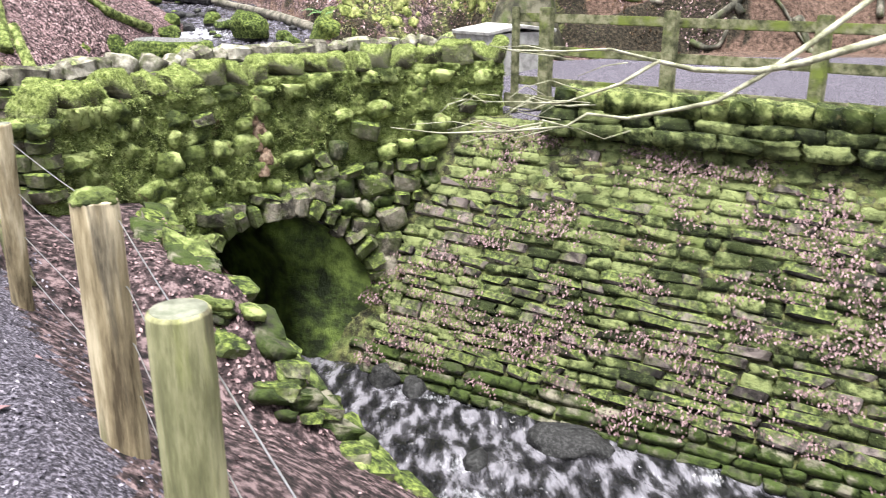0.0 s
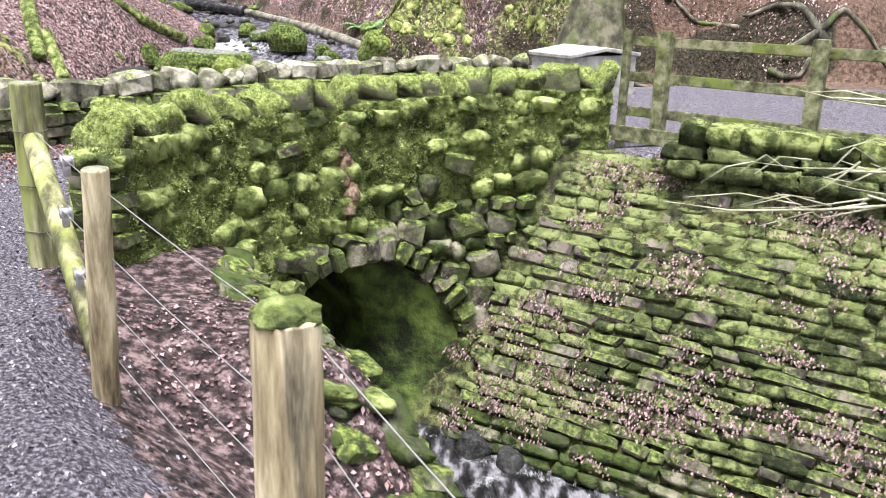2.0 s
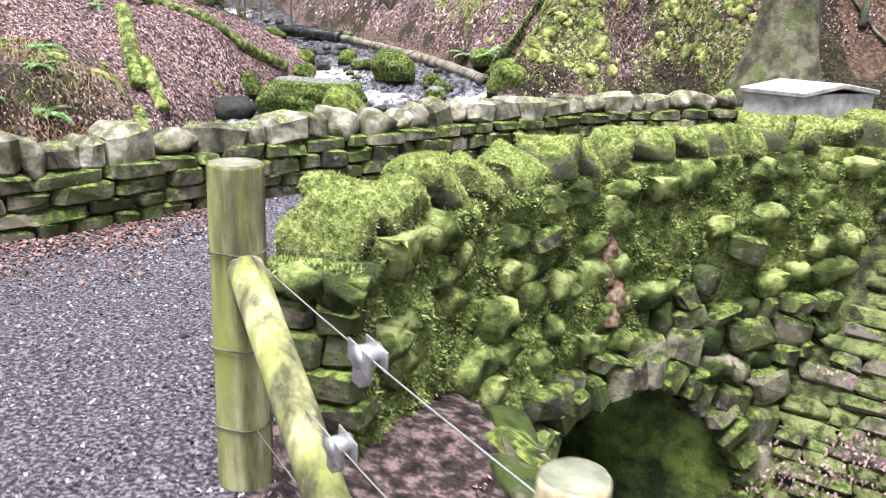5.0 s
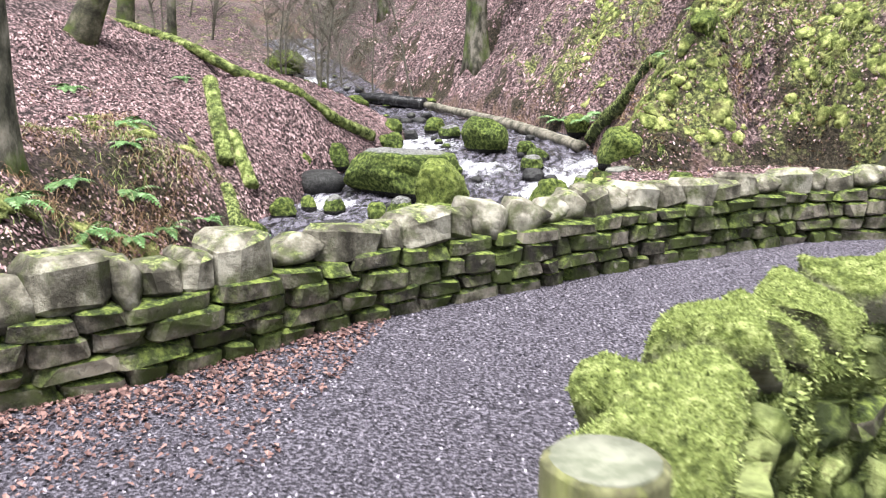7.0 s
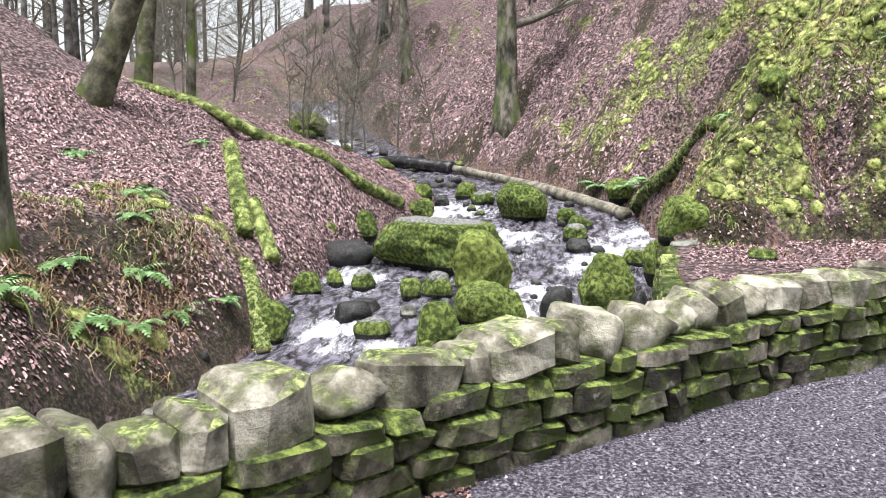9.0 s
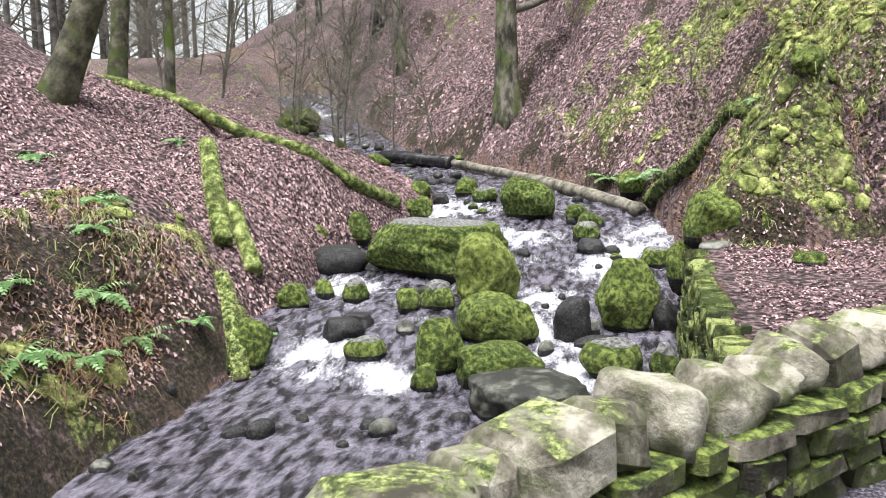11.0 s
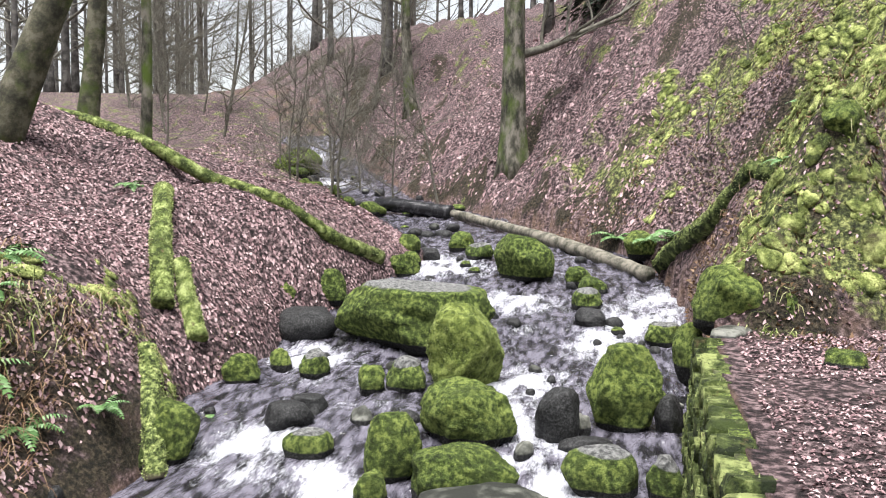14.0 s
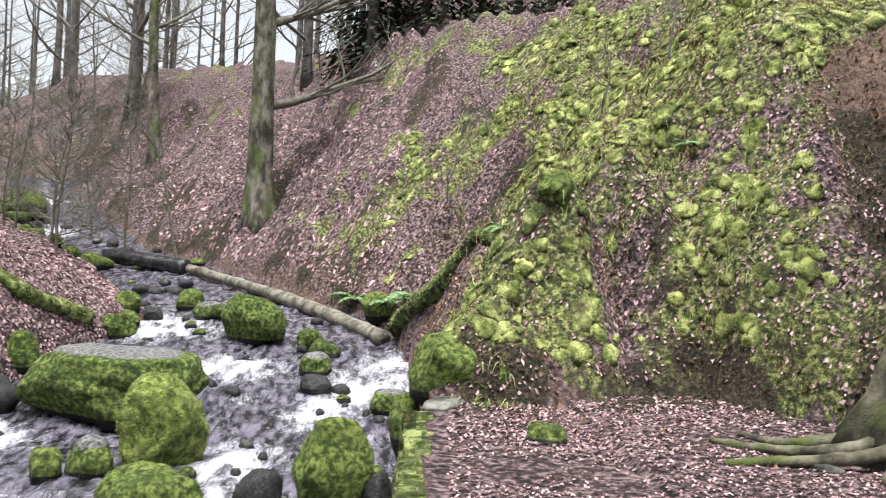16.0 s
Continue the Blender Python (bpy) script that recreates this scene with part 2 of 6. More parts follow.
def ground_z(X, Y):
    X, Y = np.broadcast_arrays(np.asarray(X, float), np.asarray(Y, float))
    s = 0.5238 * X + 0.8520 * Y
    flat = 0.2 * smooth(0.3, 1.6, X) * smooth(4, 8, Y) + 0.012 * lumps(X, Y, 0.7, 1)
    # the brook below the bridge
    fence = -side(FENCE, X, Y)[0]
    wall, _ = side(DOWN_WALL + [(3.0, 10.8)], X, Y)
    near = smooth(4.5, 5.5, Y)
    tumble = -0.72 * np.maximum(fence + 0.3, 0)
    shelf = -0.1 - 0.16 * np.clip(fence, 0, 1.3) - 2.2 * np.maximum(fence - 1.3, 0)
    bank = tumble * (1 - near) + shelf * near + 0.05 * lumps(X, Y, 0.5, 2) * smooth(0.0, 0.5, fence)
    slope = np.minimum(1.5215 * s - 12.84 - 0.2, 0.1)
    below = np.maximum(np.maximum(np.where(s < 6.2, bank, -9), slope), -2.78 + 0.03 * lumps(X, Y, 0.4, 3))
    z = np.where((fence > -0.3 + 0.4 * near) & (wall > -0.22) & (s < 8.55), np.minimum(below, flat), flat)
    # the valley above the bridge
    up, _ = side(UP_WALL, X, Y)
    up = -up
    bed = bed_z(Y)
    xl, xr = np.interp(Y, LEFT_Y, LEFT_X), np.interp(Y, LEFT_Y, RIGHT_X)
    far = smooth(30, 42, Y)
    wob = 0.35 * lumps(X, Y, 1.6, 4)
    dl = np.maximum(xl - X + wob, 0)
    dr = np.maximum(X - xr + wob * smooth(20, 22, Y), 0)
    rough = 0.22 * lumps(X, Y, 1.9, 5) + 0.15 * lumps(X, Y, 0.75, 6) + 0.09 * np.abs(lumps(X, Y, 0.33, 7))
    farl = smooth(23, 31, Y)
    left = bed + (1.0 - 0.65 * farl) * (1 - np.exp(-dl / 0.45)) + (0.45 - 0.17 * farl - 0.17 * smooth(24.5, 29, Y)) * dl + (rough + 0.22 * (np.abs(lumps(X, Y * 0.8, 1.3, 16)) - 0.3) * (1 - farl)) * smooth(0, 1, dl)
    left = np.minimum(left, 0.12 * left + 0.88 * (6.2 - 2.4 * smooth(20, 27, Y) - 1.2 * smooth(26, 31, Y) + 0.05 * np.maximum(Y - 27, 0) + 2.2 * smooth(40, 56, Y)))
    foot = np.interp(X, FOOT_X, FOOT_Y)
    dy = np.maximum(Y - foot + wob, 0)
    both = np.minimum(dr, dy)
    farh = far * (1 - smooth(-8, -3, X))
    climb = (0.55 - 0.2 * far) * (1 - np.exp(-both / 0.35)) + (0.95 - 0.4 * farh) * np.minimum(both, 7.5 - 2.5 * farh) + 0.15 * np.maximum(both - 7.5 + 2.5 * farh, 0)
    hill = np.maximum(0.05 * (1 - smooth(20, 26, Y)), bed) + climb + (rough * 1.3 + (1.1 - 0.6 * smooth(28, 34, Y)) * (np.abs(lumps(X + 0.3 * Y, Y * 0.8, 1.5, 15)) - 0.3) + 0.5 * (np.abs(lumps(X, Y, 0.7, 14)) - 0.3)) * smooth(0, 0.8, both)
    hill = np.where((dy <= 0) & (Y < 21.5), 0.03 + 0.02 * lumps(X, Y, 0.5, 8), hill)
    valley = np.where(X < xl + wob, left, np.where(X > xr + 0.02, hill, bed - 0.14 + 0.05 * lumps(X, Y, 0.5, 9)))
    plain = np.where((X > -1.3) & (Y > 14.2) & (Y < foot), 0.1, valley)
    beyond = (up > 0.22) & (Y > 5)
    z = np.where(beyond, np.where(X > -1.3, plain, valley), z)
    hill_right = (X > -1.3) & (Y > foot)
    return np.where(hill_right, hill, z)


def axis(stops):
    out = []
    for a, b, st in stops:
        out += list(np.arange(a, b - 1e-6, st))
    return np.array(out + [stops[-1][1]])


GX = axis([(-300, -60, 40), (-60, -20, 2.0), (-20, -12, 0.25), (-12, 6, 0.1), (6, 14, 0.3), (14, 40, 2), (40, 300, 40)])
GY = axis([(-60, -6, 6), (-6, 1, 0.5), (1, 30, 0.1), (30, 46, 0.25), (46, 110, 1.2), (110, 400, 40)])


def sheet(name, gx, gy, zf, keep, mat):
    X, Y = np.meshgrid(gx, gy)
    Z = zf(X, Y)
    ny, nx = X.shape
    idx = np.arange(nx * ny).reshape(ny, nx)
    quads = np.stack([idx[:-1, :-1], idx[:-1, 1:], idx[1:, 1:], idx[1:, :-1]], -1).reshape(-1, 4)
    if keep is not None:
        k = keep(X, Y, Z)
        kc = (k[:-1, :-1] & k[:-1, 1:] & k[1:, 1:] & k[1:, :-1]).reshape(-1)
        quads = quads[kc]
    me = bpy.data.meshes.new(name)
    me.from_pydata(np.stack([X, Y, Z], -1).reshape(-1, 3).tolist(), [], quads.tolist())
    me.polygons.foreach_set("use_smooth", [True] * len(me.polygons))
    me.materials.append(mat)
    return new(name, me), X, Y, Z


ARCH = (-1.88, 8.52)           # middle of the arch on the wall face
AIN = Vector((-0.71, 0.70))    # into the tunnel
AALONG = Vector((0.70, 0.71))


def ground_keep(X, Y, Z):
    u = (X - ARCH[0]) * AALONG.x + (Y - ARCH[1]) * AALONG.y
    w = side(DOWN_WALL, X, Y)[0]
    return ~((np.abs(u) < 1.12) & (w < -0.04) & (w > -0.31))


ground, X, Y, Z = sheet("ground", GX, GY, ground_z, ground_keep, m_ground)
tagged(ground, "woodland ground of fallen beech leaves, earth, moss and gravel path", "ground", kind="structure")


def hill_moss(X, Y):
    return 0.36 * lumps(X + 0.5 * Y, Y * 0.45, 1.5, 11) + 0.2 * lumps(X, Y * 0.7, 0.6, 13)


def masks():
    up = -side(UP_WALL, X, Y)[0]
    fence = -side(FENCE, X, Y)[0]
    s = 0.5238 * X + 0.8520 * Y
    wall = side(DOWN_WALL + [(3.0, 10.8)], X, Y)[0]
    gravel = ((up < 0.3) & ~((fence > -0.05) & (wall > -0.3) & (s < 8.6))).astype(float)
    gravel = np.where((X > -1.0) & (Y > 14), (Y < 16.2 - 0.05 * X).astype(float), gravel)
    gravel = np.where((X > 0) & (s > 8.6) & (Y < 15.5), 1.0, gravel)
    xl, xr = np.interp(Y, LEFT_Y, LEFT_X), np.interp(Y, LEFT_Y, RIGHT_X)
    gx = np.gradient(Z, axis=1) / np.maximum(np.gradient(X, axis=1), 1e-6)
    gy = np.gradient(Z, axis=0) / np.maximum(np.gradient(Y, axis=0), 1e-6)
    steep = np.hypot(gx, gy)
    hillside = (X > xr) & (Y > 19.5)
    dr = X - xr
    foot = np.interp(X, FOOT_X, FOOT_Y)
    hillside = hillside | ((X > 0.5) & (Y > foot))
    near = np.minimum(dr, Y - foot + 0.3)
    moss = np.where(hillside, 0.1 + 0.34 * smooth(0.0, 0.7, near) * smooth(36, 26, Y) + hill_moss(X, Y) + 0.08 * smooth(2, 6, near) + 0.17 * smooth(-2.5, 2.0, X) - 0.5 * smooth(2.0, 3.5, X) * smooth(24, 22, Y), 0.0)
    moss = np.where((X < xl) & (Y > 10), 0.05 + (0.16 * smooth(0.7, 1.2, steep) + 0.18 * smooth(-11.2, -10.2, X)) * smooth(19.5, 17, Y) + 0.3 * lumps(X, Y, 0.8, 12), moss)
    moss = np.where((Y > 38) & ~hillside, 0.4, moss)
    moss = np.where((wall > -0.3) & (fence > 0.2) & (s < 6) & (Y < 12), 0.2 + 0.3 * smooth(1.2, 2.0, steep), moss)
    earth = np.where((X > -3) & (Y > 13) & (Y < 22), 0.35, 0.0)
    earth = np.where(hillside & (near < 0.5), 0.5, earth)
    earth = np.where((X > 2.2) & (Y > 15.0) & (Y < 25), 0.9, earth)
    bedm = (X > xl - 0.1) & (X < xr + 0.1) & (up > 0.3)
    earth = np.where(bedm, 0.6, earth)
    soil_shade = np.where((X < xl + 0.2) & (Y > 9), 0.6 * smooth(-12.0, -10.6, X + 0.4 * lumps(X, Y, 0.7, 18)) * smooth(19.0, 17.5, Y), 0.0)
    # on the hillside these dark patches paint the shadow under overhangs
    soil_shade = np.maximum(soil_shade, np.where(hillside & (near < 6), 0.75 * smooth(0.1, 0.5, lumps(X, Y * 0.7, 0.8, 19)), 0.0))
    for nm, a in (("soil_shade", soil_shade), ("gravel", gravel), ("moss", moss), ("earth", earth)):
        at = ground.data.attributes.new(nm, "FLOAT", "POINT")
        at.data.foreach_set("value", np.clip(a, 0, 1).reshape(-1).astype(np.float32))


masks()


# ---- helpers for things ----
def part(name, bm, mat, parent=None, label="", smooth_on=True):
    me = bpy.data.meshes.new(name)
    bm.to_mesh(me)
    bm.free()
    if smooth_on:
        me.polygons.foreach_set("use_smooth", [True] * len(me.polygons))
    me.materials.append(mat)
    ob = new(name, me)
    if parent:
        ob.parent = parent
    if label:
        ob["label"] = label
    return ob


def tube(bm, pts, radii, sides=8, cap=True):
    """A round bar along points with a radius at each."""
    rings = []
    n = len(pts)
    pts = [Vector(p) for p in pts]
    for i, p in enumerate(pts):
        d = (pts[min(i + 1, n - 1)] - pts[max(i - 1, 0)]).normalized()
        a = d.orthogonal().normalized() if i == 0 else (a - d * a.dot(d)).normalized()
        b = d.cross(a)
        r = radii[i] if hasattr(radii, "__len__") else radii
        rings.append([bm.verts.new(p + (a * math.cos(k * math.tau / sides) + b * math.sin(k * math.tau / sides)) * r) for k in range(sides)])
    for i in range(n - 1):
        for k in range(sides):
            bm.faces.new((rings[i][k], rings[i][(k + 1) % sides], rings[i + 1][(k + 1) % sides], rings[i + 1][k]))
    if cap:
        bm.faces.new(rings[0][::-1])
        bm.faces.new(rings[-1])


def line_point(line, a):
    """Point and direction at length a along a polyline."""
    for i in range(len(line) - 1):
        p, q = Vector(line[i]), Vector(line[i + 1])
        ln = (q - p).length
        if a <= ln or i == len(line) - 2:
            return p + (q - p) * (a / ln), (q - p) / ln
        a -= ln


def length(line):
    return sum((Vector(line[i + 1]) - Vector(line[i])).length for i in range(len(line) - 1))


def rounded(line, step=0.15):
    """The polyline with its corners eased, at even steps."""
    n = int(length(line) / step)
    raw = [line_point(line, length(line) * i / n)[0] for i in range(n + 1)]
    for _ in range(4):
        raw = [raw[0]] + [(raw[i - 1] + raw[i] * 2 + raw[i + 1]) / 4 for i in range(1, n)] + [raw[-1]]
    return [tuple(p) for p in raw]


# ---- the bridge's lower wall: a rough core under its stones ----
DW = rounded(DOWN_WALL)
DWL = length(DW)


def crest(a):
    return 0.58 + 0.13 * (a / DWL)


def down_face(a, z, out=0.0):
    """A point of the wall's face: battered below the path."""
    p, d = line_point(DW, a)
    n = Vector((d.y, -d.x))
    o = out + (-0.06 * z if z > 0 else -0.17 * z)
    return Vector((p.x + n.x * o, p.y + n.y * o, z))


ARCH_A, ARCH_W, ARCH_H = 2.45, 1.15, 1.05


def in_arch(a, z, grow=0.0):
    u = a - ARCH_A
    return (abs(u) < ARCH_W + grow and z < -1.8) or (u / (ARCH_W + grow)) ** 2 + ((z + 1.85) / (ARCH_H + grow)) ** 2 < 1


def down_core():
    bm = bmesh.new()
    na, nz = 240, 160
    g = {}
    for i in range(na + 1):
        a = DWL * i / na
        top = crest(a)
        for j in range(nz + 1):
            z = -2.9 + (top + 2.9) * j / nz
            cush = smooth(-0.75, -0.2, z + 0.3 * noise.noise(Vector((a, z, 1))) - 0.3 * float(smooth(2.2, 3.6, a))) if a > 1.7 else 1.0
            rel = 0.03 * noise.noise(Vector((a * 4, z * 4, 0))) + cush * (0.07 * abs(noise.noise(Vector((a * 3.2, z * 2.6, 2)))) + 0.055 * noise.noise(Vector((a * 9, z * 8, 4))) + 0.035 * noise.noise(Vector((a * 22, z * 22, 6))))
            g[i, j] = bm.verts.new(down_face(a, z, -0.11 + rel + 0.075 * cush))
        q = down_face(a, top, -0.36)
        g[i, nz + 1] = bm.verts.new(q)
        g[i, nz + 2] = bm.verts.new((q.x, q.y, -0.05))
    for i in range(na):
        for j in range(nz + 2):
            a, z = DWL * (i + 0.5) / na, -2.9 + 3.5 * (j + 0.5) / nz
            if j < nz and in_arch(a, z, 0.03):
                continue
            bm.faces.new((g[i, j], g[i + 1, j], g[i + 1, j + 1], g[i, j + 1]))
    bm.faces.new([g[0, j] for j in range(nz + 3)])
    bm.faces.new([g[na, j] for j in range(nz + 3)][::-1])
    return part("wall_bridge_downstream", bm, m_wallmoss)


down_wall = tagged(down_core(), "curved rubble stone bridge parapet and face overgrown with moss", "wall", kind="structure")


# ---- stones ----
def block_mesh(name, seed, mat, boxy=0.55, amp=0.12, cuts=1, fine=0.0):
    """A moss-rounded block, 1 m across on all sides."""
    bm = bmesh.new()
    bmesh.ops.create_cube(bm, size=1.0)
    bmesh.ops.subdivide_edges(bm, edges=bm.edges[:], cuts=cuts, use_grid_fill=True)
    for v in bm.verts:
        r = v.co.normalized() * 0.56
        v.co = v.co * boxy + r * (1 - boxy)
        v.co += noise.noise_vector(v.co * 1.7 + Vector((seed * 9.1, seed * 3.3, 0))) * amp
        v.co += noise.noise_vector(v.co * 5.5 + Vector((seed * 2.1, seed, 4))) * fine
    me = bpy.data.meshes.new(name)
    bm.to_mesh(me)
    bm.free()
    me.polygons.foreach_set("use_smooth", [True] * len(me.polygons))
    me.materials.append(mat)
    return me


def hewn_mesh(name, seed, mat, bevel=0.13, amp=0.07, smooth_on=False):
    """A hewn block with worn edges, 1 m across: a bevelled cube knocked out of true."""
    bm = bmesh.new()
    bmesh.ops.create_cube(bm, size=1.0)
    rr = random.Random(seed)
    for v in bm.verts:
        v.co += Vector((rr.uniform(-1, 1), rr.uniform(-1, 1), rr.uniform(-1, 1))) * amp
    bmesh.ops.bevel(bm, geom=bm.edges[:], offset=bevel, segments=1, affect="EDGES")
    for v in bm.verts:
        v.co += noise.noise_vector(v.co * 2.3 + Vector((seed * 9.1, seed * 3.3, 0))) * amp * 0.8
    me = bpy.data.meshes.new(name)
    bm.to_mesh(me)
    bm.free()
    me.polygons.foreach_set("use_smooth", [smooth_on] * len(me.polygons))
    me.materials.append(mat)
    return me


def knocked(v, cuts, give=0.85):
    """A point pulled back behind the planes that broke the stone."""
    for d, o in cuts:
        k = v.dot(d) - o
        if k > 0:
            v = v - d * k * give
    return v


def breaks(rr, n, near, far):
    out = []
    for _ in range(n):
        d = Vector((rr.gauss(0, 1), rr.gauss(0, 1), rr.gauss(0.15, 0.8))).normalized()
        out.append((d, rr.uniform(near, far)))
    return out


def cope_mesh(name, seed, mat, amp=0.16, cuts=8):
    """A coping stone set on edge: a block broken along a few planes, its corners worn."""
    rr = random.Random(seed)
    planes = breaks(rr, cuts, 0.36, 0.56)
    bm = bmesh.new()
    bmesh.ops.create_cube(bm, size=1.0)
    bmesh.ops.subdivide_edges(bm, edges=bm.edges[:], cuts=4, use_grid_fill=True)
    off = Vector((seed * 5.1, seed * 2.3, 1))
    for v in bm.verts:
        n = v.co.normalized()
        q = sum(abs(c) ** 6 for c in n) ** (-1 / 6) * 0.52
        k = knocked(v.co * 0.75 + n * q * 0.25, planes, 0.97)
        k.x *= 1 - 0.2 * max(0, k.z) * (1 + math.sin(seed))
        k.z += 0.14 * k.x * math.sin(seed * 1.7)
        v.co = k + noise.noise_vector(k * 1.6 + off) * amp + noise.noise_vector(k * 5 + off) * 0.035
    me = bpy.data.meshes.new(name)
    bm.to_mesh(me)
    bm.free()
    me.polygons.foreach_set("use_smooth", [True] * len(me.polygons))
    me.materials.append(mat)
    return me


STONES = [hewn_mesh("stone", k + 1, m_stone, 0.16, 0.17) for k in range(16)]
UPST = [hewn_mesh("stone", k + 120, m_stone, 0.13, 0.13) for k in range(16)]
ROUND = [block_mesh("stone", k + 260, m_mossstone, 0.62, 0.2, 2, 0.04) for k in range(10)]
CUSH = [block_mesh("stone", k + 300, m_wallmoss, 0.6, 0.28, 2, 0.14) for k in range(12)]
MOSSY = [block_mesh("stone", k + 20, m_moss, 0.78, 0.2) for k in range(10)]
RING = [hewn_mesh("voussoir", k + 200, m_stone, 0.14, 0.12) for k in range(8)]
REVMOSS = [block_mesh("stone", k + 160, m_revmoss, 0.72, 0.17, 2, 0.09) for k in range(12)]
COPES = [cope_mesh("coping", k + 40, m_cap, 0.07, 12) for k in range(7)] + [hewn_mesh("coping", k + 420, m_cap, 0.19, 0.14) for k in range(9)]
MOSSCOPES = [cope_mesh("coping", k + 80, m_copemoss, 0.12, 8) for k in range(10)]
rng = random.Random(7)


def place(me, p, along, up, size, parent, spin=0.0, name="stone"):
    """A block at p: its x along, its z up, its y into the wall."""
    x = Vector(along).normalized()
    z = Vector(up).normalized()
    y = z.cross(x).normalized()
    z = x.cross(y)
    m = Matrix((x, y, z)).transposed().to_4x4()
    ob = new(name, me)
    ob.matrix_world = Matrix.Translation(p) @ m @ Matrix.Rotation(spin, 4, "Y") @ Matrix.Diagonal((*size, 1))
    ob.parent = parent
    return ob


def along_dir(line, a):
    d = line_point(line, a)[1]
    return Vector((d.x, d.y, 0))


def pieces_down_wall():
    # rubble of the face: stones in loose courses, moss-cushioned above, barer and larger towards the foot
    z = -2.62
    while z < crest(0) - 0.06:
        h = rng.uniform(0.13, 0.21) if z > -0.9 else rng.uniform(0.17, 0.29)
        a = rng.uniform(0, 0.2)
        while a < DWL - 0.05:
            w = h * rng.uniform(0.8, 2.0)
            am, zm = a + w / 2, z + h / 2 + rng.uniform(-0.04, 0.04)
            bare = zm < -0.5 + 0.35 * noise.noise(Vector((am * 1.1, zm, 3))) + 0.3 * float(smooth(2.2, 3.6, am)) and am > 1.8
            p = down_face(am, zm, rng.uniform(-0.1, -0.03) if bare else rng.uniform(-0.1, -0.04))
            hidden = 1.5215 * (0.5238 * p.x + 0.852 * p.y) - 12.84 > zm + 0.1 or float(ground_z(p.x + 0.15, p.y - 0.15)) > zm + 0.25
            if not in_arch(am, zm, 0.19) and not hidden and (bare or rng.random() < 0.5):
                me = rng.choice(STONES) if rng.random() < (0.5 if bare else 0.07) else rng.choice(ROUND if bare else CUSH)
                place(me, p, along_dir(DW, am), (0, 0, 1), (w * rng.uniform(0.75, 1.04), rng.uniform(0.2, 0.27), h * rng.uniform(0.7, 1.15)), down_wall, rng.uniform(-0.35, 0.35) if bare else rng.uniform(-0.3, 0.3))
            a += w + 0.02
        z += h + 0.012
    # the squared end beside the straining post: larger bare blocks
    p0, d0 = line_point(DW, 0.0)
    for c in range(5):
        zc = -0.06 + c * 0.13
        for k in range(2):
            q = p0 + Vector((-d0.y, d0.x)) * (0.06 + 0.19 * k + 0.04 * (c % 2)) + d0 * rng.uniform(0.03, 0.06)
            place(rng.choice(UPST if c < 4 else CUSH), Vector((q.x, q.y, zc + 0.06)), (-d0.y, d0.x, 0), (0, 0, 1), (rng.uniform(0.17, 0.22), 0.24, rng.uniform(0.11, 0.14)), down_wall, rng.uniform(-0.05, 0.05))
    # the arch ring: thin stones on edge
    for k in range(21):
        th = math.pi * (k + 0.5) / 21
        am = ARCH_A + (ARCH_W + 0.14) * math.cos(th)
        zm = -1.85 + (ARCH_H + 0.14) * math.sin(th) * rng.uniform(0.98, 1.04)
        p = down_face(am, zm, rng.uniform(-0.11, -0.05))
        d = along_dir(DW, am)
        radial = d * math.cos(th) + Vector((0, 0, math.sin(th)))
        tang = d * math.sin(th) - Vector((0, 0, math.cos(th)))
        place(rng.choice(RING + STONES[:5]), p, tang, radial, (rng.uniform(0.1, 0.17), 0.3, rng.uniform(0.18, 0.32)), down_wall, rng.uniform(-0.16, 0.16), "voussoir")
    # mossy coping, stones on edge
    a = 0.08
    while a < DWL - 0.1:
        w = rng.uniform(0.2, 0.4)
        hh = rng.uniform(0.22, 0.3)
        q = down_face(a + w / 2, crest(a) + hh * 0.42, rng.uniform(-0.22, -0.17))
        place(rng.choice(MOSSCOPES), q, along_dir(DW, a), (0, 0, 1), (w * 0.95, rng.uniform(0.36, 0.42), hh), down_wall, rng.uniform(-0.2, 0.12), "coping_stone")
        a += w


def pieces_up_wall():
    for c in range(4):
        a = 2.0 + rng.uniform(0, 0.3)
        while a < UWL - 0.1:
            w = rng.uniform(0.16, 0.5)
            top = up_top(a)
            h = (top + 0.06) * (0.29, 0.22, 0.28, 0.21)[c]
            zc = -0.05 + (top + 0.06) * (0.145, 0.4, 0.65, 0.895)[c]
            place(rng.choice(UPST), up_face(a + w / 2, zc + 0.02 * noise.noise(Vector((a * 2.0, c * 3.0, 1))), rng.uniform(-0.095, -0.07)), along_dir(UW, a + w / 2), (0, 0, 1), (w * 1.0, 0.26, h * rng.uniform(0.86, 1.06)), up_wall, rng.uniform(-0.06, 0.06))
            a += w + 0.01
    a = 2.0
    while a < UWL - 0.08:
        w = rng.uniform(0.2, 0.42)
        hh = rng.uniform(0.19, 0.28) * (1.3 if rng.random() < 0.12 else 1)
        q = up_face(a + w / 2, up_top(a) + hh * 0.36, -0.19)
        place(rng.choice(COPES), q, along_dir(UW, a + w / 2), (0, 0, 1), (w * 1.0, rng.uniform(0.35, 0.42), hh), up_wall, rng.uniform(-0.35, 0.2), "coping_stone")
        a += w


def clear_of_wall(p, m=0.03):
    return float(side(DOWN_WALL + [(3.0, 10.8)], np.array(p.x), np.array(p.y))[0]) - (0.17 * -p.z if p.z < 0 else 0) > m


